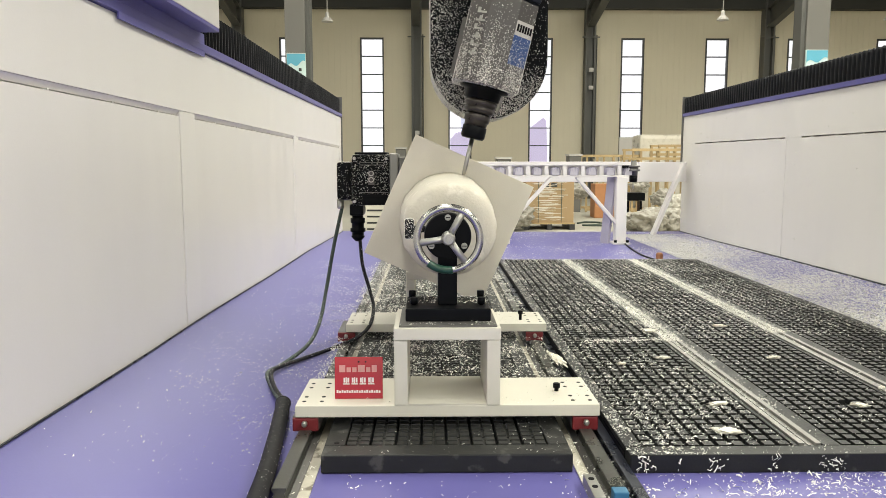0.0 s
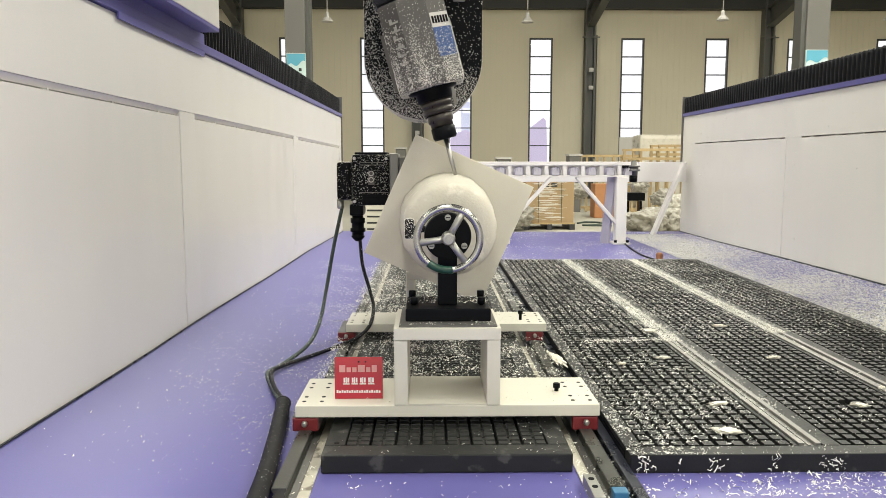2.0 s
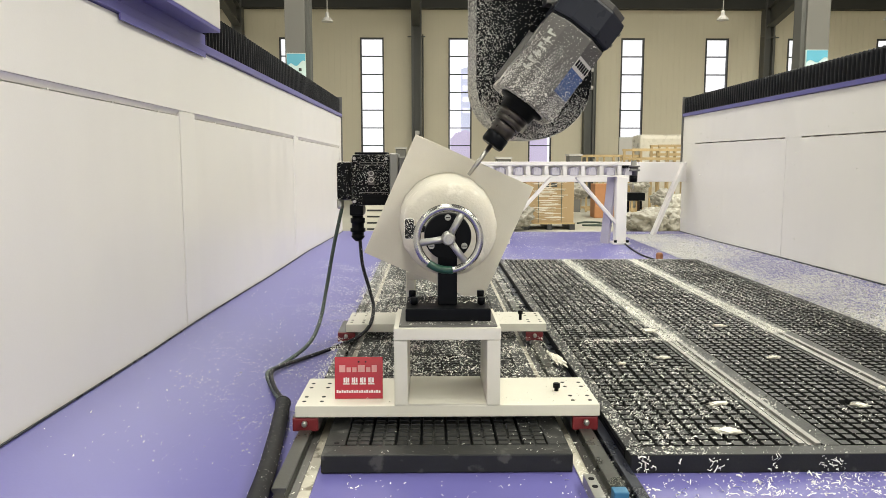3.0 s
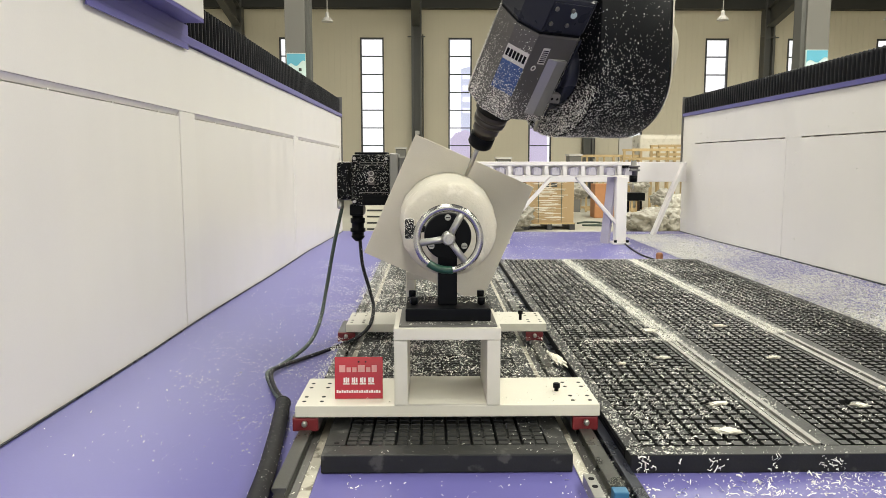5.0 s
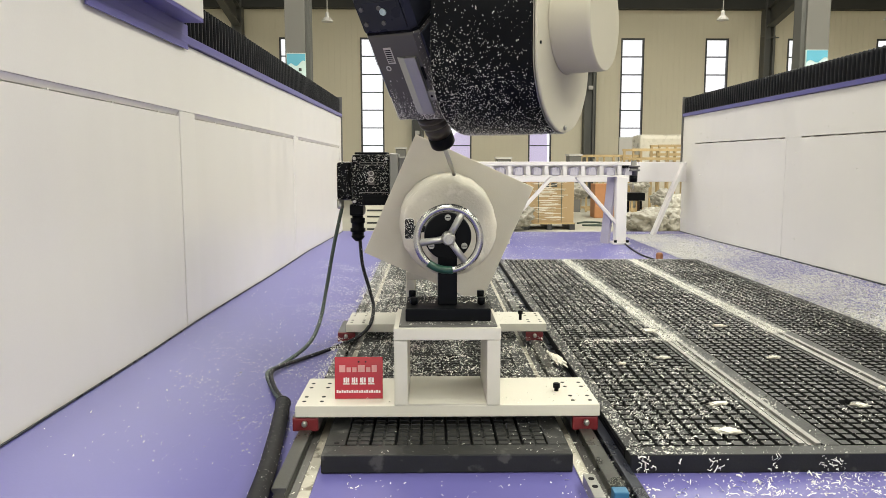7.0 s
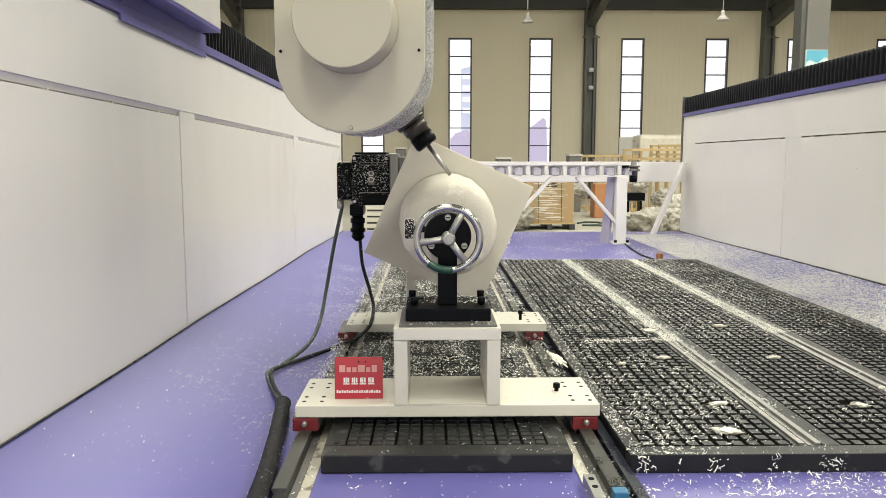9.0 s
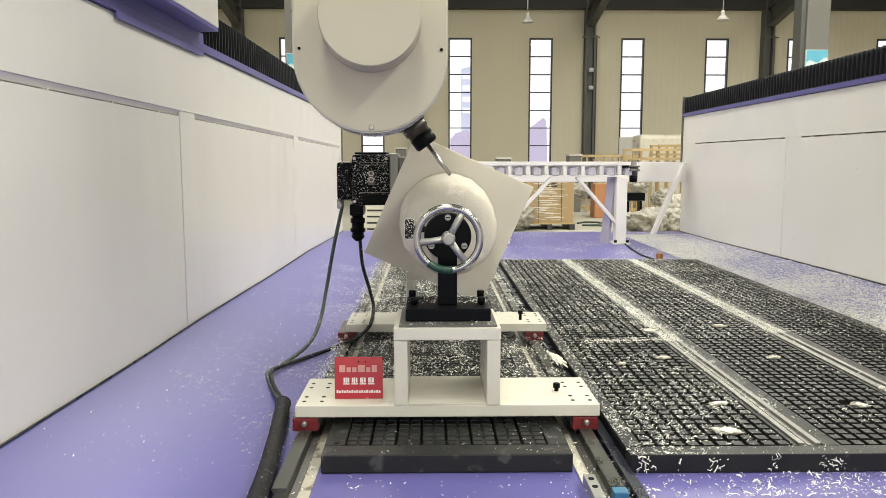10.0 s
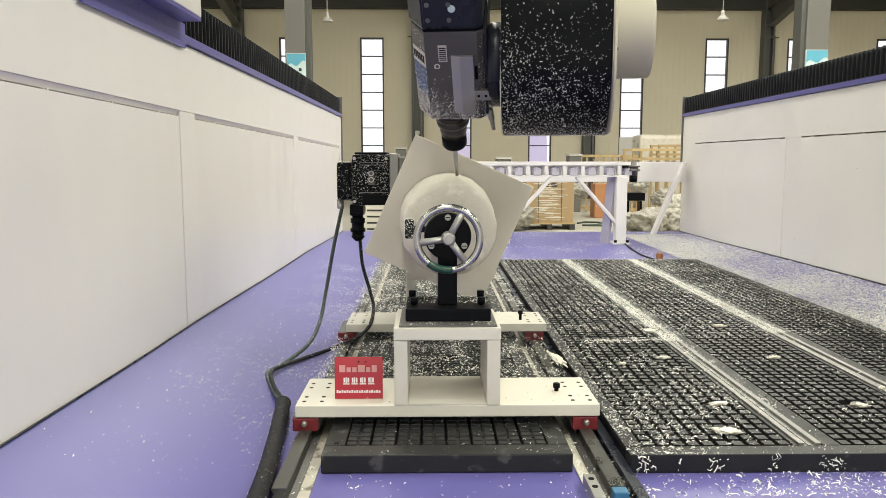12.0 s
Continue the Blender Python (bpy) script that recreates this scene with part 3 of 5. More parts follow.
LX0, LX1 = -0.224, 0.292


def rail_table():
    t = thing("grooved_plate", "black grooved phenolic plate between two linear rails", "work table")
    # Slab again blacker than its cells: shade put into the groove floor.
    part("slab", B(LX0, LX1, TY0 + 0.0635, 4.5, DECK_Z + 0.001, -CELL_H, 0.002), BLACK, t)
    cx0 = LX0 + 0.043
    part("border", B(LX0, LX1, TY0 + 0.008, TY0 + 0.063, DECK_Z + 0.001, 0.0, 0.003), WORNPLATE, t)
    part("border", B(LX0, cx0, TY0 + 0.064, 4.5, -CELL_H + 0.001, 0.0, 0.002), WORNPLATE, t)
    part("border", B(cx0 + 0.43, LX1, TY0 + 0.064, 4.5, -CELL_H + 0.001, 0.0, 0.002), WORNPLATE, t)
    grid_cells(t, cx0, 8, 0.430 / 8, TY0 + 0.064, 4.48, 0.0495, 0.0042, 20, WORNPLATE, True, [(0.037, 2.28), (0.037, 3.16)])
    part("hole", L([(0, 0.006), (0.0008, 0.006)], (LX0 + 0.025, TY0 + 0.075, 0.0005), (0, 0, 1), 12), BLACK, t)


rail_table()
RAILS = (-0.283, 0.352)
for x in RAILS:
    r = thing("linear_rail", "ground steel linear guide rail with foam dust", "rail", "linear rails")
    pf = [(a * 1.2, b) for a, b in [(-0.0115, -0.040), (0.0115, -0.040), (0.0115, -0.034), (0.008, -0.027), (0.008, -0.024), (0.0115, -0.019), (0.0115, -0.014), (-0.0115, -0.014), (-0.0115, -0.019), (-0.008, -0.024), (-0.008, -0.027), (-0.0115, -0.034)]]
    part("rail_bar", prism([(x + a, b + 0.004) for a, b in pf], 1.363, 6.2), RAILSTEEL, r)
    part("pad", B(x - (0.012 if x < 0 else 0.052), x + (0.052 if x < 0 else 0.012), 1.33, 6.2, DECK_Z + 0.0005, -0.0365), PADS, r, "dirty pale machined strip")
    e = 1 if x < 0 else -1
    part("rail_bed", B(*sorted((x + e * 0.0142, x + e * 0.030)), 1.34, 6.2, -0.0364, -0.0335, 0.0008), GREYSTEEL, r, "dark machined strip along the rail")
bar = thing("support_bar", "dark steel flat bar beside the vacuum table", "bar")
part("bar", B(0.384, 0.406, 1.30, 4.5, DECK_Z + 0.001, -0.022, 0.002), DARKPLATE, bar)
# Black strip paints the dark of the deep gap beside the rail.
part("trough", B(0.3665, 0.3835, 1.30, 4.5, DECK_Z + 0.0005, DECK_Z + 0.003), BLACK, bar)
cap = thing("rail_end_cap", "small blue cap on a rail end", "cap")
part("cap", B(0.338, 0.366, 1.335, 1.362, -0.036, -0.010, 0.003), CAPBLUE, cap)
prof = thing("profile_offcut", "short aluminium clamp block with bolt holes", "clamp")
part("block", B(0.300, 0.322, 1.33, 1.435, DECK_Z, -0.016, 0.002), CAST, prof)
for k in (1.375, 1.41):
    part("bolt_hole", L([(0, 0.006), (0.001, 0.006)], (0.311, k, -0.016), (0, 0, 1), 12), BLACK, prof)

# ---- rotary axis: carriages, tailstock, work, headstock ----


def socket_bolt(parent, x, y, z, r=0.008, h=0.012, shank=0.0):
    bm = bmesh.new()
    lathe(bm, [(0, r * 0.6), (shank + 0.0001, r * 0.6), (shank + 0.0002, r), (shank + h - 0.001, r), (shank + h, r * 0.85)], (x, y, z), (0, 0, 1), 14)
    return part("bolt", bm, BLACK, parent)


def carriage(y0, y1, x0, x1, name_label):
    c = thing("carriage_plate", name_label, "carriage", "rail carriages")
    part("plate", B(x0, x1, y0, y1, 0.020, 0.047, 0.002), CREAM, c)
    for x in RAILS:
        b = part("slide_block", B(x - 0.03, x + 0.03, y0 + 0.012, y1 - 0.012, -0.012, 0.019, 0.002), GREYSTEEL, c)
        for a, e in ((y0 + 0.001, y0 + 0.012), (y1 - 0.012, y1 - 0.001)):
            part("end_seal", B(x - 0.029, x + 0.029, a, e, -0.013, 0.018, 0.003), RED, b, "red plastic end seal")
        part("grease_nipple", L([(0, 0.005), (0.006, 0.007), (0.012, 0.007), (0.017, 0.004)], (x, y0, 0.008), (0, -1, 0), 10), STEEL, b)
    for s, xe in ((1, x0), (-1, x1)):
        for dx, dy in [(a, b) for a in (0.016, 0.056) for b in (0.032, 0.066, 0.138, 0.172)]:
            if y0 + dy < y1:
                part("bolt_hole", L([(0, 0.0048), (0.0006, 0.0048)], (xe + s * dx, y0 + dy, 0.047), (0, 0, 1), 12), BLACK, c)
    return c


P1Y0, P1Y1 = 1.668, 1.886
c1 = carriage(P1Y0, P1Y1, -0.305, 0.384, "cream painted carriage plate across two linear rails")
socket_bolt(c1, 0.302, 1.772, 0.047, 0.0085, 0.011, 0.008)
c2 = carriage(2.52, 2.72, -0.283, 0.392, "cream painted carriage plate under the rotary headstock")
socket_bolt(c2, 0.311, 2.586, 0.047, 0.0085, 0.012, 0.02)


def riser(y0, y1, z0, z1, x0, x1):
    r = thing("riser_frame", "cream welded box frame riser on a carriage plate", "riser", "riser frames")
    part("base", B(x0 + 0.031, x1 - 0.031, y0 + 0.002, y1, z0 + 0.0005, z0 + 0.004), CREAM, r)
    part("side_plate", B(x0, x0 + 0.030, y0, y1, z0, z1 - 0.028, 0.002), CREAM, r)
    part("side_plate", B(x1 - 0.030, x1, y0, y1, z0, z1 - 0.028, 0.002), CREAM, r)
    part("top_plate", B(x0 - 0.001, x1 + 0.001, y0 - 0.001, y1, z1 - 0.0275, z1, 0.002), CREAM, r)
    return r


riser(P1Y0 - 0.002, P1Y1, 0.047, 0.225, -0.081, 0.157)
riser(2.54, 2.72, 0.047, 0.222, -0.081, 0.156)
AX, AZ = 0.041, 0.421


lever = []


def tailstock():
    t = thing("tailstock", "black steel tailstock with a chrome handwheel", "tailstock")
    x, z0 = 0.040, 0.226
    part("shim", B(-0.070, 0.150, P1Y0 + 0.004, P1Y1 - 0.006, z0 - 0.0005, z0 + 0.003), GREYSTEEL, t)
    part("foot", B(x - 0.097, x + 0.099, 1.715, 1.875, z0 + 0.0035, z0 + 0.033, 0.003), BLACK, t)
    part("post", B(x - 0.022, x + 0.023, 1.757, 1.85, z0 + 0.0335, AZ - 0.02, 0.003), BLACK, t)
    for dx, dy in ((-0.078, 1.765), (0.080, 1.765), (-0.084, 1.858), (0.084, 1.858)):
        socket_bolt(t, x + dx, dy, z0 + 0.033, 0.009, 0.016, 0.002)
    part("hub", L([(0, 0.052), (0.006, 0.055), (0.05, 0.055), (0.055, 0.05)], (AX, 1.755, AZ), (0, 1, 0), 40), BLACK, t)
    part("barrel", L([(0, 0.045), (0.10, 0.045)], (AX, 1.81, AZ), (0, 1, 0), 32), BLACK, t)
    part("centre", L([(0, 0.026), (0.03, 0.026), (0.05, 0.012)], (AX, 1.91, AZ), (0, 1, 0), 24), STEEL, t)
    for k in range(3):
        a = radians(90 + 120 * k)
        b = part("hub_screw", L([(0, 0.0075), (0.003, 0.0065)], (AX + 0.044 * math.cos(a), 1.7555, AZ + 0.044 * math.sin(a)), (0, -1, 0), 14), CAST, t)
        part("slot", B(-0.005, 0.005, -0.0012, 0, -0.001, 0.001, 0, Matrix.Translation((AX + 0.044 * math.cos(a), 1.7525, AZ + 0.044 * math.sin(a)))), BLACK, b)
    lv = part("clamp_lever", B(AX - 0.101, AX - 0.080, 1.80, 1.83, AZ - 0.01, AZ + 0.036, 0.004), RUBBER, t)
    lever.append(lv)
    part("lever_neck", L([(0, 0.008), (0.03, 0.008)], (AX - 0.082, 1.815, AZ + 0.012), (1, 0, 0), 12), RUBBER, t)
    w = part("handwheel", ring(0.0705, 0.0085, (AX, 1.70, AZ), (0, 1, 0)), CHROME, t, "polished chrome handwheel rim")
    part("tape_patch", tube([(AX + 0.0705 * math.cos(radians(a)), 1.70, AZ + 0.0705 * math.sin(radians(a))) for a in range(-130, -78, 6)], 0.0089, 12, 3), GREENTAPE, w, "dark green tape patch")
    for a in (62, 188, 306):
        ca, sa = math.cos(radians(a)), math.sin(radians(a))
        part("spoke", L([(0.010, 0.0085), (0.03, 0.0075), (0.066, 0.0085)], (AX, 1.708 , AZ), (ca, -0.10, sa), 14), CAST, w, "brushed metal spoke")
    part("wheel_hub", L([(0, 0.016), (0.012, 0.016), (0.03, 0.014), (0.033, 0.011)], (AX, 1.725, AZ), (0, -1, 0), 24), CAST, w)
    part("hub_nut", L([(0, 0.007), (0.004, 0.006)], (AX, 1.692, AZ), (0, -1, 0), 6), STEEL, w)
    return t


tailstock()


def foam_block():
    """Square foam block, its near end turned down to a rough drum."""
    f = thing("foam_workpiece", "cream polystyrene block being turned to a round drum", "workpiece")
    hx = 0.0545
    s = 0.378 / 2
    rot = Matrix.Translation((hx, 0, AZ)) @ Matrix.Rotation(radians(24.0), 4, "Y")
    bm = prism([(-s, -s), (s, -s), (s, s), (-s, s)], 2.235, 2.50, 0.002, rot)
    part("block", bm, FOAM, f)
    bm = bmesh.new()
    seg = 96
    rings = [(1.922, 0.050), (1.923, 0.085), (1.927, 0.106), (1.935, 0.116), (1.950, 0.1215), (1.98, 0.1250), (2.03, 0.1280), (2.09, 0.1320), (2.15, 0.1340), (2.20, 0.1355), (2.2345, 0.139)]
    loops = []
    for y, r in rings:
        lp = []
        for i in range(seg):
            a = 2 * math.pi * i / seg
            n = noise.noise(Vector((math.cos(a) * 4, math.sin(a) * 4, y * 9))) * 0.0018 + 0.0006 * math.sin(i * 1.3)
            lp.append(bm.verts.new((hx - 0.006 + (r + n) * math.cos(a), y, AZ + (r + n) * math.sin(a))))
        loops.append(lp)
    for a, b in zip(loops, loops[1:]):
        for i in range(seg):
            bm.faces.new((a[i], a[(i + 1) % seg], b[(i + 1) % seg], b[i])).smooth = True
    bm.faces.new(loops[0])
    bm.faces.new(loops[-1][::-1])
    bmesh.ops.recalc_face_normals(bm, faces=bm.faces)
    part("drum", bm, CUTFOAM, f, "rough turned foam drum")


foam_block()


def headstock():
    h = thing("rotary_headstock", "rotary headstock with a black servo motor dusted with shavings", "headstock")
    part("chuck", L([(0, 0.09), (0.05, 0.09)], (0.05, 2.501, AZ), (0, 1, 0), 40), GREYSTEEL, h)
    part("gearbox", B(-0.05, 0.15, 2.555, 2.74, 0.223, 0.56, 0.01), GREYSTEEL, h)
    y0, y1 = 2.66, 2.835
    m = part("motor_body", B(-0.272, -0.141, y0, y1, 0.438, 0.614, 0.012), BLACK, h)
    part("motor_flange", B(-0.140, -0.110, y0 - 0.004, y1 + 0.004, 0.432, 0.618, 0.006), ALU, h)
    part("adapter", B(-0.109, -0.05, y0 + 0.01, y1 - 0.01, 0.45, 0.606, 0.004), GREYSTEEL, h)
    cap_ = part("encoder_cap", B(-0.326, -0.273, y0 + 0.014, y1 - 0.014, 0.456, 0.588, 0.012), BLACK, m)
    for k in range(3):
        part("rib", B(-0.275, -0.16, y0 - 0.003, y0 + 0.001, 0.455 + k * 0.05, 0.459 + k * 0.05), BLACK, m)
    part("ridge", B(-0.262, -0.150, y0 + 0.01, y1 - 0.01, 0.6145, 0.622, 0.003), BLACK, m)
    part("terminal_box", B(-0.236, -0.146, y0 - 0.010, y0 - 0.0005, 0.440, 0.476, 0.003), BLACK, m)
    for z in (0.482, 0.577, 0.585):
        part("edge_line", B(-0.245, -0.150, y0 - 0.0045, y0 + 0.001, z, z + 0.0022), GREYSTEEL, m)
    for dx, dz in ((-0.262, 0.60), (-0.152, 0.60), (-0.152, 0.452), (-0.262, 0.452)):
        part("motor_screw", L([(0, 0.006), (0.004, 0.005)], (dx, y0 - 0.0002, dz), (0, -1, 0), 10), STEEL, m)
    part("eye_bolt", L([(0, 0.009), (0.035, 0.009), (0.036, 0.012), (0.05, 0.012)], (-0.112, y0 + 0.02, 0.580), (1, 0, 0), 10), STEEL, m)
    part("nameplate", B(-0.215, -0.193, y0 - 0.002, y0 + 0.001, 0.505, 0.56), SPINDLE, m)
    for k in range(2):
        part("emblem", ring(0.008, 0.0016, (-0.204, y0 - 0.002, 0.549 - k * 0.022), (0, 1, 0), 16, 6), LABEL, m)
    part("connector", B(-0.283, -0.235, y0 + 0.02, y1 - 0.05, 0.40, 0.44, 0.006), BLACK, m)
    part("gland", L([(0, 0.020), (0.016, 0.020), (0.018, 0.026), (0.034, 0.026), (0.036, 0.022), (0.052, 0.022), (0.054, 0.027), (0.066, 0.027), (0.068, 0.021), (0.080, 0.021), (0.082, 0.025), (0.092, 0.018), (0.10, 0.01)], (-0.257, y0 + 0.05, 0.408), (0, 0, -1), 16), BLACK, m)
    part("gland", L([(0, 0.012), (0.03, 0.012), (0.035, 0.009)], (-0.318, y0 + 0.05, 0.458), (0, 0, -1), 14), CAST, m)
    return m, cap_


motor, encoder_cap = headstock()
dusty = []
cb = thing("signal_cable", "grey-green braided signal cable hanging from the motor", "cable")
dusty.append(part("sheath", tube([(-0.313, 2.710, 0.425), (-0.344, 2.700, 0.283), (-0.368, 2.680, 0.144), (-0.380, 2.580, 0.043), (-0.402, 2.460, -0.007), (-0.458, 2.314, -0.033), (-0.484, 2.220, -0.033), (-0.445, 2.079, -0.030), (-0.377, 1.883, -0.018)], 0.0065), GREENCABLE, cb))
cb = thing("power_cable", "black power cable hanging from the motor over the carriage", "cable")
dusty.append(part("sheath", tube([(-0.250, 2.710, 0.310), (-0.241, 2.700, 0.222), (-0.215, 2.690, 0.131), (-0.199, 2.640, 0.080), (-0.203, 2.500, 0.046), (-0.247, 2.483, 0.008), (-0.323, 2.490, -0.026), (-0.393, 2.401, -0.033), (-0.457, 2.236, -0.022), (-0.458, 2.144, -0.018), (-0.418, 2.009, -0.020), (-0.367, 1.883, -0.016)], 0.0062), RUBBER, cb))
hs = thing("cable_hose", "thick black corrugated cable hose on the bed", "hose")
dusty.append(part("hose", tube([(-0.373, 1.878, -0.015), (-0.358, 1.765, -0.014), (-0.339, 1.601, -0.014), (-0.324, 1.450, -0.014), (-0.316, 1.331, -0.014), (-0.307, 1.171, -0.014)], 0.0185, 14), RUBBER, hs))
part("mouth", ring(0.0165, 0.0035, (-0.373, 1.878, -0.015), (-0.1, 1, 0), 20, 8), RUBBER, hs)


def red_sign():
    """Small red acrylic plate leaning on the carriage; its lettering as plain bars."""
    s = thing("red_name_plate", "glossy red acrylic name plate with pale lettering", "sign", at=pose(-0.166, 1.717, 0.0475, -6.2, 0, 0))
    part("plate", B(-0.0555, 0.0555, 0, 0.003, 0.0, 0.097, 0.001), SIGNRED, s)
    for x, w, z, h in ((-0.045, 0.014, 0.062, 0.016), (-0.028, 0.01, 0.062, 0.011), (-0.015, 0.01, 0.062, 0.011), (-0.002, 0.016, 0.062, 0.016), (0.017, 0.01, 0.062, 0.011), (0.03, 0.012, 0.062, 0.016)):
        part("logo_bar", B(x, x + w, -0.0012, -0.0002, z, z + h), LOGORED, s)
    for k in range(4):
        x = -0.036 + k * 0.019
        part("character_bar", B(x, x + 0.015, -0.0012, -0.0002, 0.0335, 0.036), LETTER, s)
        part("character_bar", B(x + 0.006, x + 0.0085, -0.0012, -0.0002, 0.0365, 0.050), LETTER, s)
        part("character_bar", B(x + 0.001, x + 0.005, -0.0012, -0.0002, 0.038, 0.049), LETTER, s)
        part("character_bar", B(x + 0.010, x + 0.014, -0.0012, -0.0002, 0.038, 0.049), LETTER, s)
    for k in range(18):
        x = -0.051 + k * 0.0057
        part("address_bar", B(x, x + 0.0042, -0.0012, -0.0002, 0.014, 0.0205 - 0.0015 * (k % 2)), LETTER, s)
    for x in (0.0, 0.016):
        part("screw_hole", L([(0, 0.0022), (0.0005, 0.0022)], (x, -0.0002, 0.086), (0, -1, 0), 8), BLACK, s)


red_sign()

# ---- tool rack at the far end of the bed ----


def tool_rack():
    t = thing("tool_rack", "white tool changer rack with pockets on braced legs", "tool rack")
    y = 5.70
    part("beam", B(0.20, 1.44, y + 0.032, y + 0.09, 0.462, 0.577, 0.004), WHITE, t)
    part("beam_lip", B(0.20, 1.44, y, y + 0.0315, 0.548, 0.577, 0.003), WHITE, t)
    part("beam_lip", B(0.20, 1.44, y, y + 0.0315, 0.462, 0.476, 0.003), WHITE, t)
    for k in range(8):
        x = 0.456 + k * 0.137
        part("divider", B(x - 0.014, x + 0.014, y + 0.001, y + 0.0315, 0.477, 0.547, 0.003), WHITE, t)
        part("pocket", L([(0, 0.046), (0.040, 0.046), (0.054, 0.038), (0.062, 0.020)], (x + 0.0685, y + 0.046, 0.477), (0, 0, 1), 16), LILACGREY, t, "lilac-grey tool pocket")
        part("fork", prism([(x + 0.040, 0.477), (x + 0.048, 0.535), (x + 0.056, 0.500), (x + 0.0685, 0.540), (x + 0.081, 0.500), (x + 0.089, 0.535), (x + 0.097, 0.477)], y - 0.004, y + 0.0005), PALELILAC, t)
    part("leg", B(1.395, 1.475, y - 0.01, y + 0.07, DECK_Z + 0.016, 0.462, 0.004), WHITE, t)
    part("foot_plate", B(1.37, 1.50, y - 0.05, y + 0.11, DECK_Z, DECK_Z + 0.014, 0.003), WHITE, t)
    for dx in (1.39, 1.48):
        socket_bolt(t, dx, y - 0.03, DECK_Z + 0.014, 0.012, 0.018)
    def strut(a, b, w, mt, nm="brace"):
        a, b = Vector(a), Vector(b)
        q = (b - a).to_track_quat("Z", "Y").to_matrix().to_4x4()
        q.translation = a
        part(nm, B(-w / 2, w / 2, -0.012, 0.012, 0, (b - a).length, 0.002, q), mt, t)
    strut((1.10, y + 0.03, 0.462), (1.40, y + 0.03, 0.12), 0.052, WHITE)
    strut((0.915, y + 0.03, 0.462), (0.60, y + 0.03, 0.12), 0.052, WHITE)
    strut((1.385, y + 0.10, 0.46), (1.33, y + 0.06, DECK_Z), 0.07, LILACGREY, "back_leg")
    part("left_leg", B(0.52, 0.60, y - 0.01, y + 0.07, DECK_Z + 0.001, 0.462, 0.004), WHITE, t)
    part("rear_beam", B(0.2, 2.16, y + 0.72, y + 0.84, 0.405, 0.572, 0.004), WHITE, t)
    strut((2.125, y + 0.70, 0.565), (1.885, y + 0.70, DECK_Z), 0.092, WHITE)
    strut((0.35, y + 0.78, 0.45), (0.35, y + 0.78, DECK_Z), 0.075, WHITE)
    h = thing("tool_holder", "dark steel tool holder in the end of the rack", "tool holder")
    bm = bmesh.new()
    lathe(bm, [(0, 0.030), (0.03, 0.030), (0.031, 0.048), (0.044, 0.048), (0.045, 0.034), (0.060, 0.034), (0.061, 0.048), (0.074, 0.048), (0.075, 0.022), (0.105, 0.020), (0.108, 0.014)], (1.525, y + 0.02, 0.475), (0, 0, 1), 20)
    part("cone", bm, GREYSTEEL, h)
    part("grip", B(1.44, 1.50, y, y + 0.04, 0.53, 0.55, 0.003), BLACK, h)
    part("nut", L([(0, 0.03), (0.045, 0.03), (0.05, 0.02)], (1.525, y + 0.02, 0.474), (0, 0, -1), 16), BLACK, h)
    part("bit", L([(0, 0.006), (0.05, 0.006)], (1.525, y + 0.02, 0.424), (0, 0, -1), 8), STEEL, h)


tool_rack()
sn = thing("floor_sensor", "small brass sensor on the bed with a black lead", "sensor")
part("body", L([(0, 0.03), (0.012, 0.03), (0.014, 0.022), (0.05, 0.022), (0.06, 0.015)], (1.425, 4.68, DECK_Z), (0, 0, 1), 16), mat("red_brass", (0.24, 0.10, 0.05), 0.4, 0.5), sn)
part("lead", tube([(1.42, 4.70, DECK_Z + 0.008), (1.40, 5.0, DECK_Z + 0.006), (1.43, 5.4, DECK_Z + 0.006), (1.46, 5.66, DECK_Z + 0.006)], 0.006, 6), BLACK, sn)

# ---- stores on the hall floor ----


def carton(x, y, z, w, d, h, lab):
    c = thing("carton", lab, "carton", "cartons")
    part("box", B(x - w / 2, x + w / 2, y, y + d, z, z + h, 0.01), CARD, c)
    rnd = random.Random(3)
    # Pale strips along the film's creases paint its white glints.
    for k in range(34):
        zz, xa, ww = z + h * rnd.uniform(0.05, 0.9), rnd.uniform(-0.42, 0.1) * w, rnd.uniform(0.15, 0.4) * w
        part("film_crease", tube([(x + xa, y - 0.004, zz), (x + xa + ww * 0.5, y - 0.006, zz + rnd.uniform(-0.012, 0.012)), (x + xa + ww, y - 0.004, zz + rnd.uniform(-0.015, 0.015))], rnd.uniform(0.003, 0.007), 5, 3), FILM_AND_GLINT, c)
    # Wider pale patches paint the bright glints on the film's folds.
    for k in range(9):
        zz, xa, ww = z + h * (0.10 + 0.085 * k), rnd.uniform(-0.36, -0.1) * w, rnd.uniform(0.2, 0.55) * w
        part("film_fold", prism([(x + xa, zz), (x + xa + ww * 0.4, zz - 0.008), (x + xa + ww, zz + 0.004), (x + xa + ww * 0.7, zz + rnd.uniform(0.012, 0.03)), (x + xa + ww * 0.2, zz + rnd.uniform(0.01, 0.022))], y - 0.005, y - 0.001), FILM_AND_GLINT, c)
    for px in (-0.24, 0.24):
        part("strap", B(x + px * w - 0.006, x + px * w + 0.006, y - 0.008, y - 0.0055, z, z + h), GREENCABLE, c, "green packing strap")
    for k in range(4):
        part("print_bar", B(x - 0.14 + (k % 2) * 0.16, x - 0.02 + (k % 2) * 0.16, y - 0.004, y - 0.001, z + h * (0.72 + 0.1 * (k // 2)), z + h * (0.80 + 0.1 * (k // 2))), FRAMEDK, c)


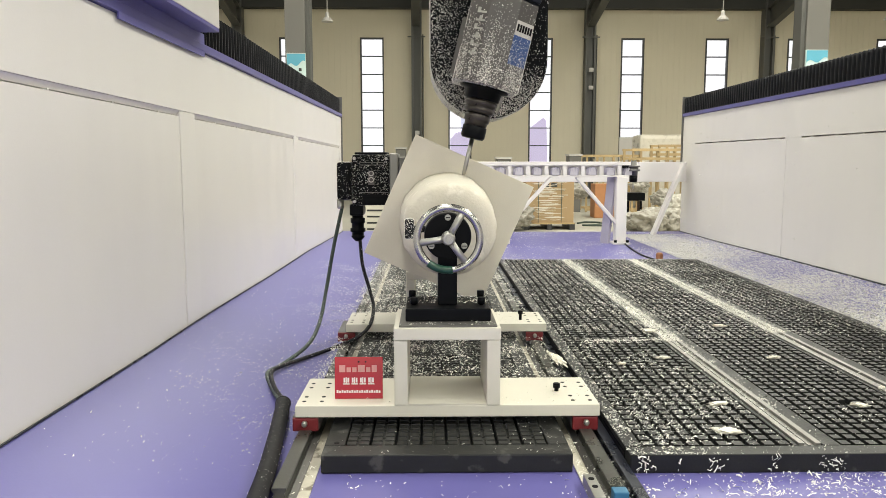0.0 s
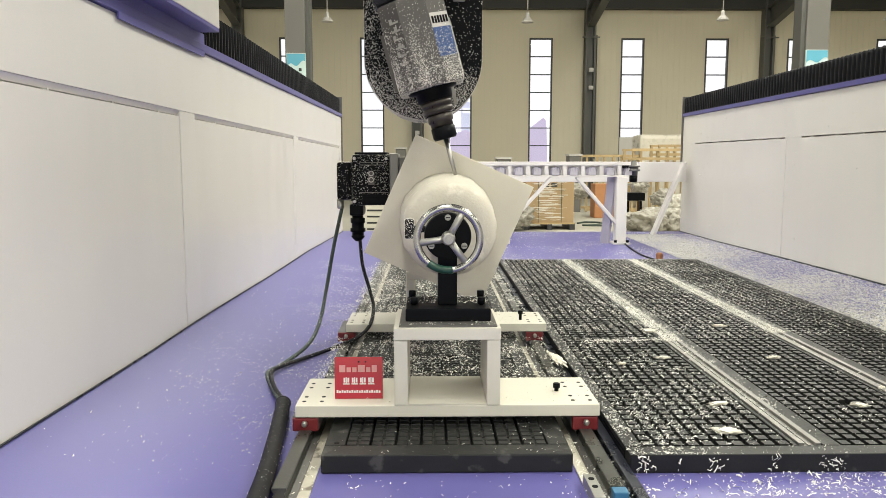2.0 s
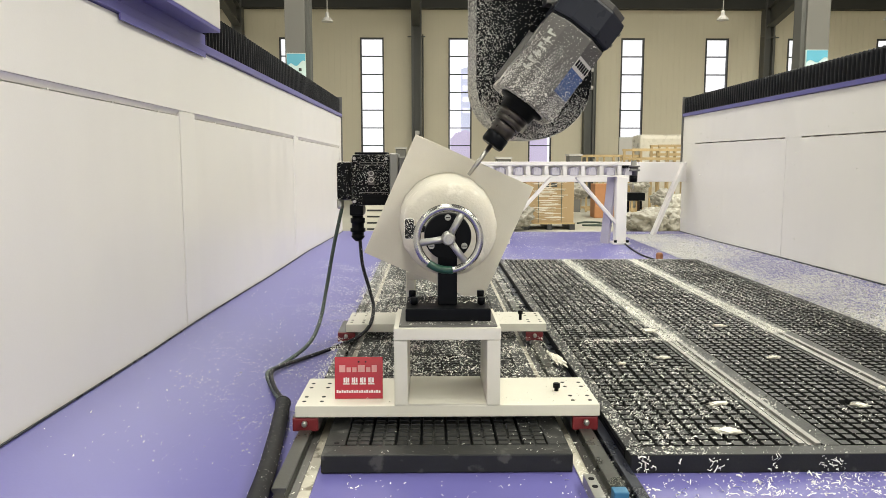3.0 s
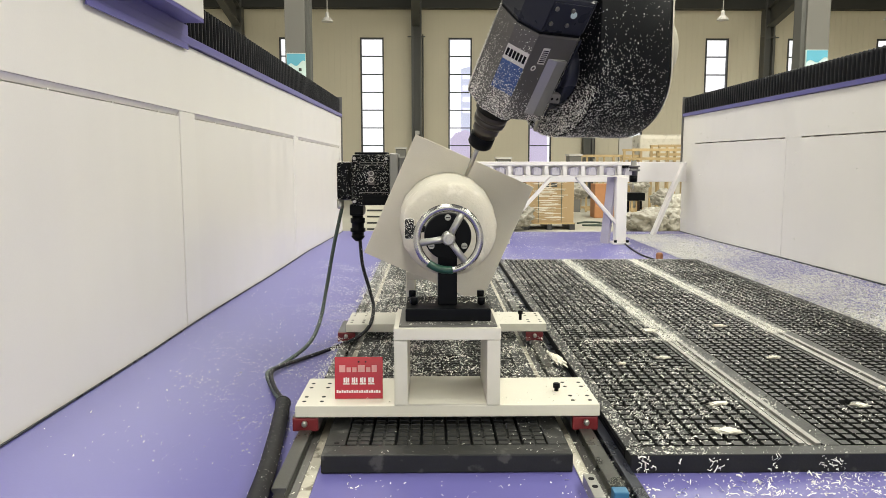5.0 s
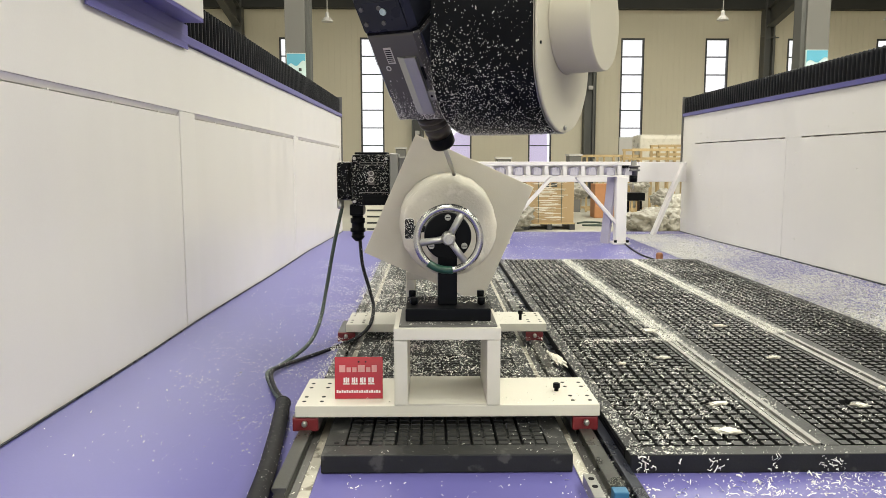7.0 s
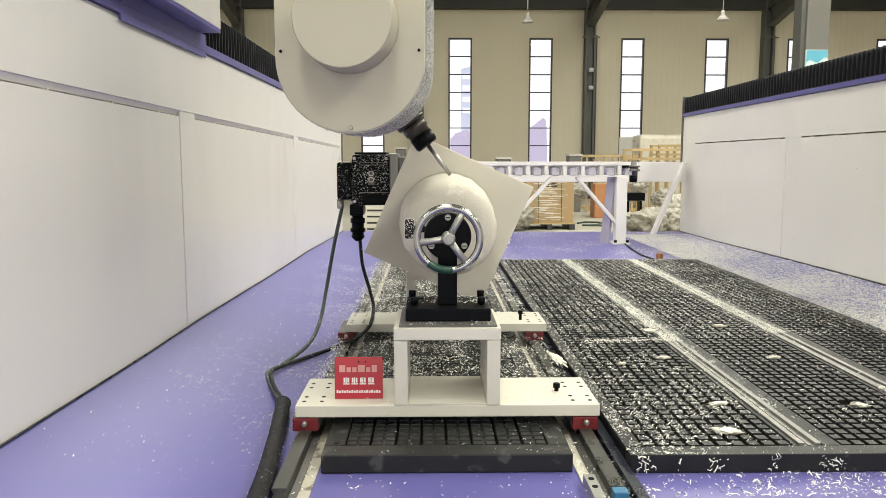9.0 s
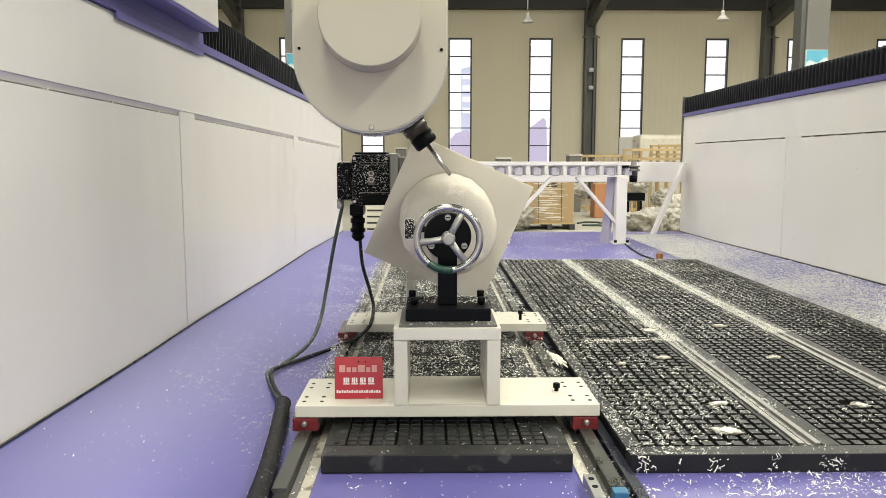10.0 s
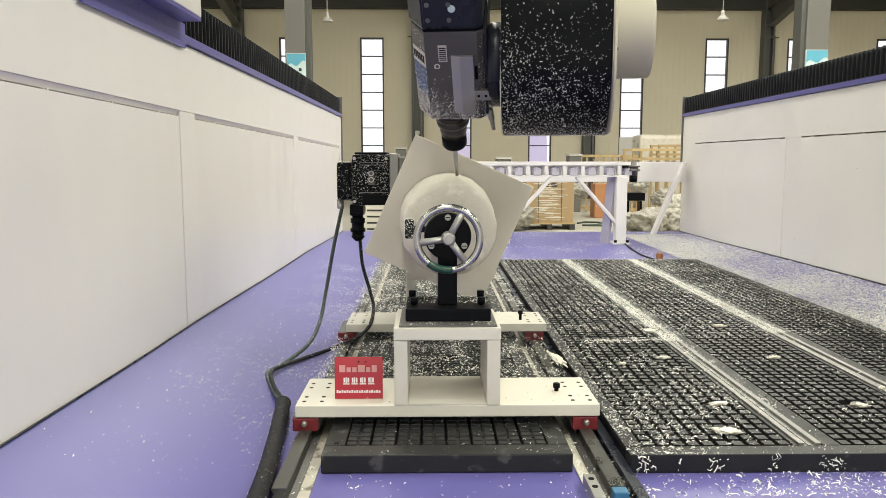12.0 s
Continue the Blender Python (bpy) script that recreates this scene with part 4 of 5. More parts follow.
carton(sx_(975, 15), 15.0, -0.66, 0.95, 0.9, 0.98, "brown cardboard carton in stretch film on a pallet")
pl = thing("pallet", "dark wooden pallet on the floor", "pallet")
for k in range(3):
    part("runner", B(sx_(975, 15) - 0.5 + k * 0.45, sx_(975, 15) - 0.4 + k * 0.45, 14.98, 15.9, FLOOR_Z, -0.69), FRAMEDK, pl)
part("deck_board", B(sx_(975, 15) - 0.5, sx_(975, 15) + 0.5, 14.98, 15.9, -0.688, -0.662), WOOD, pl)
c = thing("carton", "orange-brown carton standing on the floor", "carton", "cartons")
part("box", B(sx_(1055, 18), sx_(1090, 18), 18, 18.5, FLOOR_Z, 0.0, 0.01), mat("orange_card", (0.42, 0.19, 0.08), 0.6), c)


def sack(x, y, z, r, h, seed):
    s = thing("plastic_sack", "crumpled pale plastic sack of waste on the floor", "sack", "waste sacks")
    bm = bmesh.new()
    bmesh.ops.create_icosphere(bm, subdivisions=5, radius=1)
    for f in bm.faces:
        f.smooth = True
    for v in bm.verts:
        off = Vector((seed * 3.1, seed, 2))
        n = noise.noise(v.co * 1.8 + off) * 0.35 + 0.42 * noise.voronoi(v.co * 2.1 + off)[0][0] + 0.30 * noise.voronoi(v.co * 6 + off)[0][0] + 0.06 * noise.noise(v.co * 16 + off) - 0.36
        v.co = v.co * (1 + n)
        v.co = Vector((x + v.co.x * r, y + v.co.y * r, max(z, z + h * 0.5 + v.co.z * h * 0.55)))
    part("sack", bm, BAG, s)


for i, (p, q, w, h) in enumerate(((1165, 385, 0.36, 0.42), (1195, 390, 0.32, 0.36), (1140, 390, 0.26, 0.30), (1185, 350, 0.26, 0.36), (1215, 372, 0.28, 0.5), (1150, 398, 0.25, 0.3), (1185, 402, 0.25, 0.25), (1150, 330, 0.22, 0.3), (930, 385, 0.25, 0.4), (1030, 340, 0.3, 0.35), (915, 395, 0.2, 0.3))):
    d = 14.0 if q > 350 else 17.0
    sack(sx_(p, d), d + i * 0.1, max(FLOOR_Z, sz_(q, d) - h * 0.6), w, h, i + 1)
bn = thing("black_bin", "black plastic crate on a stand", "crate")
part("crate", B(sx_(1113, 16), sx_(1145, 16), 16, 16.4, sz_(356, 16), sz_(342, 16), 0.01), BLACK, bn)
for leg_px in (1115, 1138):
    part("stand", B(sx_(leg_px, 16), sx_(leg_px + 4, 16), 16.1, 16.3, FLOOR_Z, sz_(357, 16)), BLACK, bn)


hz = thing("floor_hose", "dark hose lying in a flat loop on the floor", "hose")
hx0 = sx_(1030, 16)
part("hose", tube([(hx0, 16.3, -0.78), (hx0 + 0.25, 16.6, -0.78), (hx0 + 0.55, 16.45, -0.78), (hx0 + 0.30, 15.9, -0.78), (hx0 + 0.02, 15.8, -0.78), (hx0 + 0.6, 15.7, -0.78)], 0.018, 8), GREENCABLE, hz)


def crate(px0, px1, py0, py1, d, deep):
    """Open pine crate of posts and boards."""
    x0, x1, z0, z1 = sx_(px0, d), sx_(px1, d), FLOOR_Z, sz_(py0, d)
    c = thing("pine_crate", "open pine shipping crate frame", "crate", "pine crates")
    n = max(2, int((x1 - x0) / 0.35))
    for k in range(n + 1):
        x = x0 + (x1 - x0) * k / n
        part("post", B(x - 0.022, x + 0.022, d, d + 0.05, z0, z1), WOOD, c)
        part("post", B(x - 0.03, x + 0.03, d + deep, d + deep + 0.05, z0, z1), WOOD, c)
    for z in (z1, z1 - 0.22, z1 - 0.5, z0 + 0.1):
        part("board", B(x0 - 0.04, x1 + 0.04, d - 0.022, d - 0.002, z - 0.06, z), WOOD, c)
        part("board", B(x0 - 0.04, x1 + 0.04, d + deep + 0.052, d + deep + 0.07, z - 0.06, z), WOOD, c)


crate(1040, 1130, 274, 287, 20.0, 0.8)
crate(1122, 1215, 263, 287, 19.0, 0.9)
crate(1168, 1225, 256, 287, 19.5, 0.7)
wr = thing("wrapped_load", "white film-wrapped machine part on a crate", "package")
part("film", B(sx_(1132, 21.5), sx_(1215, 21.5), 21.5, 22.4, FLOOR_Z, sz_(238, 21.5), 0.12), FILM_AND_GLINT, wr)
wr = thing("white_panel", "white board leaning at a window", "panel")
part("board", B(sx_(1096, 25), sx_(1124, 25), 25, 25.05, FLOOR_Z, sz_(243, 25), 0.01), LABEL, wr)
sh_ = thing("storage_unit", "cream storage unit with dark drawer gaps far off", "cabinet")
part("case", B(sx_(640, 15), sx_(690, 15), 15, 15.5, FLOOR_Z, sz_(362, 15), 0.01), CREAM, sh_)
for k in range(4):
    part("drawer_gap", B(sx_(648, 15), sx_(690, 15), 14.99, 15.01, sz_(374 + 11 * k, 15), sz_(371 + 11 * k, 15)), FRAMEDK, sh_)
for px0, px1, py, d in ((700, 718, 264, 22.0), (1008, 1030, 276, 20.0), (880, 905, 282, 18.0)):
    b = thing("grey_cabinet", "pale grey equipment box at the wall", "cabinet", "equipment boxes")
    part("case", B(sx_(px0, d), sx_(px1, d), d, d + 0.5, FLOOR_Z, sz_(py, d), 0.02), COLPALE, b)
    part("lid", B(sx_(px0, d) - 0.02, sx_(px1, d) + 0.02, d - 0.02, d + 0.52, sz_(py, d) + 0.002, sz_(py, d) + 0.05), LABEL, b)
# ---- gantry and five-axis head ----
TIP = Vector((0.083, 2.109, 0.555))
REACH = 0.34


def gantry():
    g = thing("gantry", "white gantry carriage with a lilac bracket on the housing", "gantry")
    part("leg_housing", B(-1.15, -0.70, -0.62, 0.516, 1.029, 1.75, 0.004), WHITE, g)
    part("bracket", B(-0.769, -0.7638, -0.165, 0.556, 0.942, 1.017, 0.001), PURPLE, g, "lilac steel bracket plate")
    part("bracket_top", B(-0.90, -0.701, -0.165, 0.512, 1.0172, 1.0285), PURPLE, g, "lilac steel bracket top")
    part("right_leg", B(2.15, 2.6, -0.62, 0.49, 1.03, 1.75, 0.004), WHITE, g)
    part("beam", B(-1.15, 2.6, -0.16, 0.16, 1.752, 2.1, 0.006), WHITE, g)
    return g


def five_axis_head():
    """Origin at the tilt pivot; the spindle stands at -y, the motor cover at +y."""
    h = thing("five_axis_head", "black five-axis milling head with white cover and foam shavings", "milling head")
    R, yf, yb = 0.169, 0.135, 0.378

    def u_shape(r, top, n=28):
        return [(r * math.cos(a), r * math.sin(a)) for a in [math.pi + math.pi * k / n for k in range(n + 1)]] + [(r, top), (-r, top)]

    def smooth_sides(bm):
        for f in bm.faces:
            if abs(f.normal.y) < 0.5:
                f.smooth = True
        return bm

    arm = part("arm_housing", smooth_sides(prism(u_shape(R, 0.42), yf, yb - 0.0005, 0.005)), BLACK, h)
    part("rim", smooth_sides(prism(u_shape(R + 0.0015, 0.42), yb, yb + 0.002, 0.0005)), STEEL, h)
    cov = part("cover_plate", smooth_sides(prism(u_shape(R - 0.001, 0.42), yb + 0.0022, yb + 0.010, 0.003)), COVER, h, "white enamelled cover plate")
    bm = bmesh.new()
    lathe(bm, [(0, 0.1110), (0.002, 0.1092), (0.006, 0.1085), (0.080, 0.1080), (0.0865, 0.1070), (0.089, 0.1050)], (0, yb + 0.0105, 0.072), (0, 1, 0), 64)
    part("motor_cover", bm, COVER, h, "white round motor cover")
    for x in (-0.155, 0.155):
        part("screw", L([(0, 0.0035), (0.002, 0.0035)], (x, yb + 0.0105, 0.012), (0, 1, 0), 10), BLACK, cov)
    part("screw", L([(0, 0.006), (0.004, 0.005)], (0, yb + 0.0105, -R + 0.012), (0, 1, 0), 10), STEEL, cov)
    # cable connector on the inner face of the arm
    con = part("connector", B(0.02, 0.12, 0.075, 0.1345, 0.205, 0.300, 0.004), GREYSTEEL, h)
    for k in range(3):
        part("groove", B(0.1202, 0.1225, 0.078, 0.132, 0.216 + k * 0.022, 0.224 + k * 0.022), BLACK, con)
    part("plug", B(0.085, 0.118, 0.110, 0.1345, 0.160, 0.204, 0.003), LABEL, con, "pale plastic plug")
    part("neck", B(-0.12, 0.12, -0.10, 0.30, 0.421, 0.60, 0.01), BLACK, h)
    part("ram", L([(0, 0.13), (0.7, 0.13)], (0, 0.0, 0.601), (0, 0, 1), 32), COVER, h)

    # spindle: axis down -z through the pivot, at y = 0
    def octagon(w, d, c):
        return [(-w, -0.080), (-w + 0.012, -0.094), (w - 0.012, -0.094), (w, -0.080), (w, d - c * 0.7), (w - c, d), (-w + c, d), (-w, d - c * 0.7)]

    def column(outline, z0, z1, bev=0.003):
        bm = prism(outline, z0, z1, bev)
        bmesh.ops.transform(bm, matrix=Matrix.Rotation(radians(90), 4, "X") @ Matrix.Diagonal((1, 1, 1, 1)), verts=bm.verts)
        bmesh.ops.recalc_face_normals(bm, faces=bm.faces)
        return bm

    sp = part("spindle", column(octagon(0.088, 0.075, 0.050), -0.097, 0.137, 0.006), SPINDLE, h, "grey anodised spindle body")
    part("rear_cap", column(octagon(0.090, 0.077, 0.051), 0.142, 0.228, 0.008), DARKPLATE, sp, "dark spindle end cap")
    part("seam", column(octagon(0.0865, 0.0735, 0.048), 0.1372, 0.1418, 0), BLACK, sp)
    part("mount_block", column([(-0.080, -0.0998), (0.080, -0.0998), (0.080, -0.0942), (-0.080, -0.0942)], -0.088, 0.130, 0.003), DARKPLATE, sp, "dark spindle mounting block")
    part("turntable", L([(0, 0.094), (0.006, 0.100), (0.029, 0.100), (0.0345, 0.096)], (0, 0.100, 0), (0, 1, 0), 48), DARKPLATE, sp)
    part("end_plate", column(octagon(0.078, 0.066, 0.043), 0.2282, 0.246, 0.003), SPINDLE, sp, "grey machined spindle end plate")
    bm = bmesh.new()
    lathe(bm, [(-0.132, 0.044), (-0.130, 0.048), (-0.108, 0.050), (-0.104, 0.066), (-0.0972, 0.068)], (0, 0, 0), (0, 0, 1), 40)
    part("nose_flange", bm, BLACK, sp)
    part("nose", L([(0.1322, 0.043), (0.148, 0.043), (0.149, 0.040), (0.153, 0.040), (0.154, 0.043), (0.166, 0.041), (0.168, 0.034)], (0, 0, 0), (0, 0, -1), 36), NOSE, sp)
    part("holder", L([(0.168, 0.030), (0.172, 0.035), (0.190, 0.035), (0.192, 0.031), (0.203, 0.031)], (0, 0, 0), (0, 0, -1), 32), NOSE, sp)
    nut = part("collet_nut", L([(0.203, 0.030), (0.205, 0.033), (0.232, 0.033), (0.238, 0.029)], (0, 0, 0), (0, 0, -1), 32), BLACK, sp)
    part("cutter", L([(0.238, 0.0062), (REACH - 0.04, 0.0062), (REACH, 0.0050)], (0, 0, 0), (0, 0, -1), 14), STEEL, sp, "thin steel milling cutter")
    # labels on the front and lower sides of the spindle
    facet = Matrix.Translation((0.063, -0.0575, 0)) @ Matrix.Rotation(radians(35), 4, "Z")
    part("name_label", B(-0.029, 0.029, -0.0016, -0.0002, 0.046, 0.084, 0, facet), LABEL, sp, "white label with dark lettering bars")
    for k in range(6):
        part("letter_bar", B(-0.026 + k * 0.009, -0.0195 + k * 0.009, -0.0024, -0.0017, 0.056, 0.075, 0, facet), BLACK, sp)
    part("type_label", B(-0.029, 0.029, -0.0014, -0.0002, -0.030, 0.0455, 0, facet), BLUE, sp, "blue type label")
    facet = Matrix.Translation((-0.063, -0.0575, 0)) @ Matrix.Rotation(radians(-35), 4, "Z")
    for k in range(6):
        z = 0.082 - k * 0.0215
        part("logo_bar", B(-0.004, 0.024, -0.0016, -0.0002, z, z + 0.005, 0, facet), CAST, sp, "pale raised lettering bar")
        part("logo_bar", B(-0.004 + 0.010 * (k % 2), 0.005 + 0.010 * (k % 2), -0.0016, -0.0002, z + 0.0052, z + 0.014, 0, facet), CAST, sp, "pale raised lettering bar")
    for s in (-1, 1):
        reach = 0.097 if s > 0 else 0.101
        guard = column([(s * 0.0600, -0.0700), (s * 0.0882, -0.0180), (s * reach, -0.0400), (s * reach, -0.0700)], -0.076, 0.078, 0.0015)
        part("side_plate", guard, CAST if s > 0 else SPINDLE, sp, "pale bent guard plate")
        part("access_plate", B(*sorted((s * 0.0890, s * 0.0925)), -0.036, 0.076, 0.152, 0.218, 0.001), DARKPLATE, sp, "dark cover plate with screws")
        part("lock_bolt", L([(0, 0.0085), (0.003, 0.008)], (s * 0.0926, 0.028, 0.194), (s, 0, 0), 16), SIGNW, sp, "pale blue bolt head")
        part("ring_mark", ring(0.0055, 0.0016, (s * 0.0885, -0.015, 0.050), (1, 0, 0), 18, 6), LABEL, sp)
        part("barcode", B(*sorted((s * 0.0882, s * 0.0895)), -0.010, 0.010, 0.062, 0.104), LABEL, sp)
        for k in range(7):
            part("barcode_bar", B(*sorted((s * 0.0896, s * 0.0900)), -0.008, 0.008, 0.066 + k * 0.005, 0.0685 + k * 0.005), BLACK, sp)
        part("clamp", B(*sorted((s * 0.0805, s * 0.0945)), 0.062, 0.108, -0.040, -0.014, 0.002), ALU, sp)
        for hy in (0.083, 0.100):
            part("bolt_hole", L([(0, 0.0035), (0.0006, 0.0035)], (s * 0.0947, hy - 0.004, -0.027), (s, 0, 0), 10), BLACK, sp)
        part("bracket", B(*sorted((s * 0.0882, s * 0.0915)), 0.072, 0.079, 0.016, 0.05, 0.001), BLACK, sp)
    for s in (-1, 1):
        for k in range(4):
            part("cap_screw", L([(0, 0.0055), (0.004, 0.005)], (s * 0.0926, -0.026 + 0.047 * (k % 2), 0.168 + 0.036 * (k // 2)), (s, 0, 0), 10), GREYSTEEL, sp)
    part("hose_nipple", L([(0, 0.008), (0.03, 0.008), (0.032, 0.006), (0.06, 0.005)], (0.055, 0.100, -0.088), (0.05, 0.15, -1), 12), CAST, sp)
    return h, sp, arm


gan = gantry()
head, spindle, arm = five_axis_head()

# ---- foam shavings ----


def heap(p, s, k=1.0):
    return max(0.0, min(1.0, 0.5 + k * noise.noise(Vector((p.x * s, p.y * s, 3.7)))))


def flat_spots(n, x0, x1, y0, y1, z, keep, seed):
    rnd = random.Random(seed)
    got = []
    for _ in range(n):
        y = y0 + (y1 - y0) * rnd.random() ** 1.25
        p = Vector((rnd.uniform(x0, x1), y, z))
        if rnd.random() < keep(p):
            got.append((p, (0, 0, 1)))
    return got


def on_table(p):
    w = 0.10 + 0.42 * heap(p, 7, 1.5) ** 2
    if p.x < 0.74 and p.y < 2.7:
        w += 0.75 * heap(p, 11, 1.8) ** 1.5 * min(1, (0.74 - p.x) * 5)
    if p.x < TX0 + 0.035:
        w += 0.55 if p.y < 2.9 else 0.25
    if p.y > 2.55:
        w += 0.20 + 0.12 * heap(p, 14, 1.5)
    for s in STRIPS:
        d = abs(p.x - s)
        if d < 0.075 and p.y > 2.42 + 0.1 * (s > 1):
            w += 0.8 if d < 0.026 else 0.30 * (1 - d / 0.075)
        elif d < 0.03 and p.y > 2.1:
            w += 0.2
    # a drift ridge across the first zone
    ridge = abs(p.y - 2.46 - 0.10 * (p.x - 0.54) - 0.02 * noise.noise(Vector((p.x * 12, 0, 1))))
    if 0.50 < p.x < 0.80 and ridge < 0.035:
        w += 0.9 * (1 - ridge / 0.035)
    if abs(p.x - 0.60) < 0.09 and abs(p.y - 1.83) < 0.12:
        w += 0.5 * heap(p, 22, 2.0)
    if p.y < 1.62:
        w *= 0.35 if p.x > 0.52 else 0.7
    if p.x > 0.84 and p.y < 2.5:
        w *= 0.30
    if p.x > 1.22 and p.y < 3.0:
        w *= 0.6
    # most of what falls over a groove drops into it out of sight
    for a, b in ((TX0 + 0.036, STRIPS[0] - 0.036), (STRIPS[0] + 0.064, STRIPS[1] - 0.036), (STRIPS[1] + 0.064, TX1 - 0.036)):
        if a < p.x < b:
            pitch = (b - a) / 10
            u, v = (p.x - a) % pitch, (p.y - TY0 - 0.048) % 0.033
            if min(u, pitch - u) < 0.0042 or min(v, 0.033 - v) < 0.0042:
                w *= 0.30
            else:
                w *= 1.6
    return min(1, w)


strip_spots = []
for k, st in enumerate(STRIPS):
    strip_spots += flat_spots(9000, st - 0.030, st + 0.030, 2.44 + 0.12 * k, 4.48, 0.003, lambda p: 1.0 if abs(p.x - st) < 0.022 else 0.35, 41 + k)
strip_spots += flat_spots(5200, 0.50, 0.83, 2.40, 2.54, 0.002, lambda p: max(0, 1 - abs(p.y - 2.45 - 0.12 * (p.x - 0.54)) / 0.04) * (0.3 + 0.7 * heap(p, 16, 1.6)), 43)
sh = shavings("table_shavings", strip_spots + flat_spots(80000, TX0, TX1, TY0, TY1, 0.0, on_table, 5), (0.0015, 0.0100), (0.0006, 0.0022))
tagged(sh, "white foam shavings strewn over the vacuum table", "shavings", kind="stuff")
sh = shavings("table_dust", flat_spots(34000, TX0, TX1, TY0, TY1, 0.0, lambda p: min(1, 0.06 + 0.5 * on_table(p)), 35), (0.0008, 0.0022), (0.0005, 0.0012))
tagged(sh, "fine white foam dust on the vacuum table", "foam dust", kind="stuff")
sh = shavings("plate_shavings", flat_spots(42000, LX0 - 0.09, LX1 + 0.09, 1.90, 4.4, 0.0, lambda p: 0.28 + 0.7 * heap(p, 10, 1.5) ** 2, 6), (0.002, 0.0105), (0.0008, 0.0026))
tagged(sh, "white foam shavings on the grooved plate", "shavings", kind="stuff")
sh = shavings("front_shavings", flat_spots(320, LX0, LX1, 1.5, 1.72, 0.0, lambda p: 0.1 + 0.9 * max(0, (p.x - 0.02) / 0.3), 7), (0.002, 0.007), (0.0008, 0.0018))
tagged(sh, "few foam shavings on the plate's near edge", "shavings", kind="stuff")


def on_deck(p):
    if p.x > 1.61:
        return min(1, 0.42 + 0.75 * heap(p, 2.5, 1.4)) * min(1, max(0, (p.y - 1.4) / 1.0)) * (1 - 0.65 * max(0, min(1, (p.x - 1.72) / 0.40)))
    if p.y > 4.55:
        return (0.10 + 0.6 * heap(p, 3, 1.5) ** 2) * (0.35 + 0.65 * min(1, max(0, p.x)))
    if p.y < TY0:
        return (0.2 + 0.6 * (p.x > 0.4) * heap(p, 16, 1.6)) if p.x > -0.2 else 0.01
    return (0.16 + 0.65 * heap(p, 4, 1.5) ** 2) * max(0.04, 1 - abs(p.x + 0.32) / 0.40) * min(1, max(0.12, (p.y - 1.6) * 1.6))


sh = shavings("bed_shavings", flat_spots(36000, -0.3, 2.18, 4.55, 6.6, DECK_Z, on_deck, 9) + flat_spots(800, 0.30, 0.405, 1.34, 1.67, -0.036, lambda p: 0.35 + 0.5 * heap(p, 20, 1.6), 18) + flat_spots(260, -0.30, -0.225, 1.34, 1.67, -0.036, lambda p: 0.25, 19) + flat_spots(2600, -0.2, 2.2, 1.25, TY0 - 0.005, DECK_Z, on_deck, 11), (0.0025, 0.0115), (0.0008, 0.0028))
tagged(sh, "white foam shavings on the lilac bed", "shavings", kind="stuff")
def on_cove(spots, x, sx, back, foot):
    """Lifts spots beside a housing onto its cove plate."""
    got = []
    for p, n in spots:
        q = back @ p
        away = (x - q.x) * sx
        if away > 0.003:
            rise = (np.interp(q.y, *foot) - DECK_Z) * np.interp(away, *zip(*COVE[::-1]))
            got.append((p + Vector((0, 0, max(0.0, float(rise)))), n))
    return got


sh = shavings("bed_dust", on_cove(flat_spots(40000, -0.76, -0.25, 1.4, 4.6, DECK_Z, on_deck, 10), -0.775, -1, Matrix.Identity(4), FOOT_1), (0.0012, 0.0075), (0.0007, 0.0022))
tagged(sh, "fine white foam flecks on the lilac bed", "foam dust", kind="stuff")
sh = shavings("drift_shavings", on_cove(flat_spots(190000, 1.606, 2.195, 1.5, 6.4, DECK_Z, on_deck, 8), 2.20, 1, ASKEW.inverted(), FOOT_2), (0.0025, 0.012), (0.0010, 0.0036))
tagged(sh, "thick drift of white foam shavings on the lilac bed", "shavings", kind="stuff")
sh = shavings("long_shavings", flat_spots(2500, 0.41, 1.6, 1.38, TY0 - 0.004, DECK_Z, lambda p: (0.15 + 0.5 * (p.x > 0.55)) * (0.4 + 0.6 * heap(p, 8, 1.2)), 12) + [(p + Vector((0, -0.0005, 0.006 + 0.03 * ((k * 0.618) % 1))), Vector((0, -1, 0.3)).normalized()) for k, (p, n) in enumerate(flat_spots(800, 0.42, 1.6, TY0 - 0.0015, TY0 - 0.001, DECK_Z, lambda p: heap(p, 18, 2.2) ** 2, 13))], (0.003, 0.017), (0.0008, 0.0030))
tagged(sh, "long curled foam shavings before the vacuum table", "shavings", kind="stuff")
sh = shavings("carriage_shavings", flat_spots(700, -0.29, 0.38, P1Y0 + 0.01, P1Y1, 0.0475, lambda p: 0.08 + 0.9 * (p.y > P1Y1 - 0.02) + 0.3 * (p.x > 0.16) * heap(p, 14, 1.5), 14) + flat_spots(900, -0.28, 0.39, 2.52, 2.72, 0.0475, lambda p: 0.5 * heap(p, 9, 1.5), 15) + flat_spots(1100, -0.055, 0.135, 1.72, 1.875, 0.2595, lambda p: 0.7 * (p.y > 1.775) * (0.3 + heap(p, 30, 1.6)) if abs(p.x - 0.04) > 0.024 else 0, 16) + flat_spots(300, -0.07, 0.15, P1Y0 + 0.006, 1.71, 0.2292, lambda p: 0.25, 17), (0.002, 0.007), (0.001, 0.002))
tagged(sh, "fine foam shavings on the carriage plates", "shavings", kind="stuff")
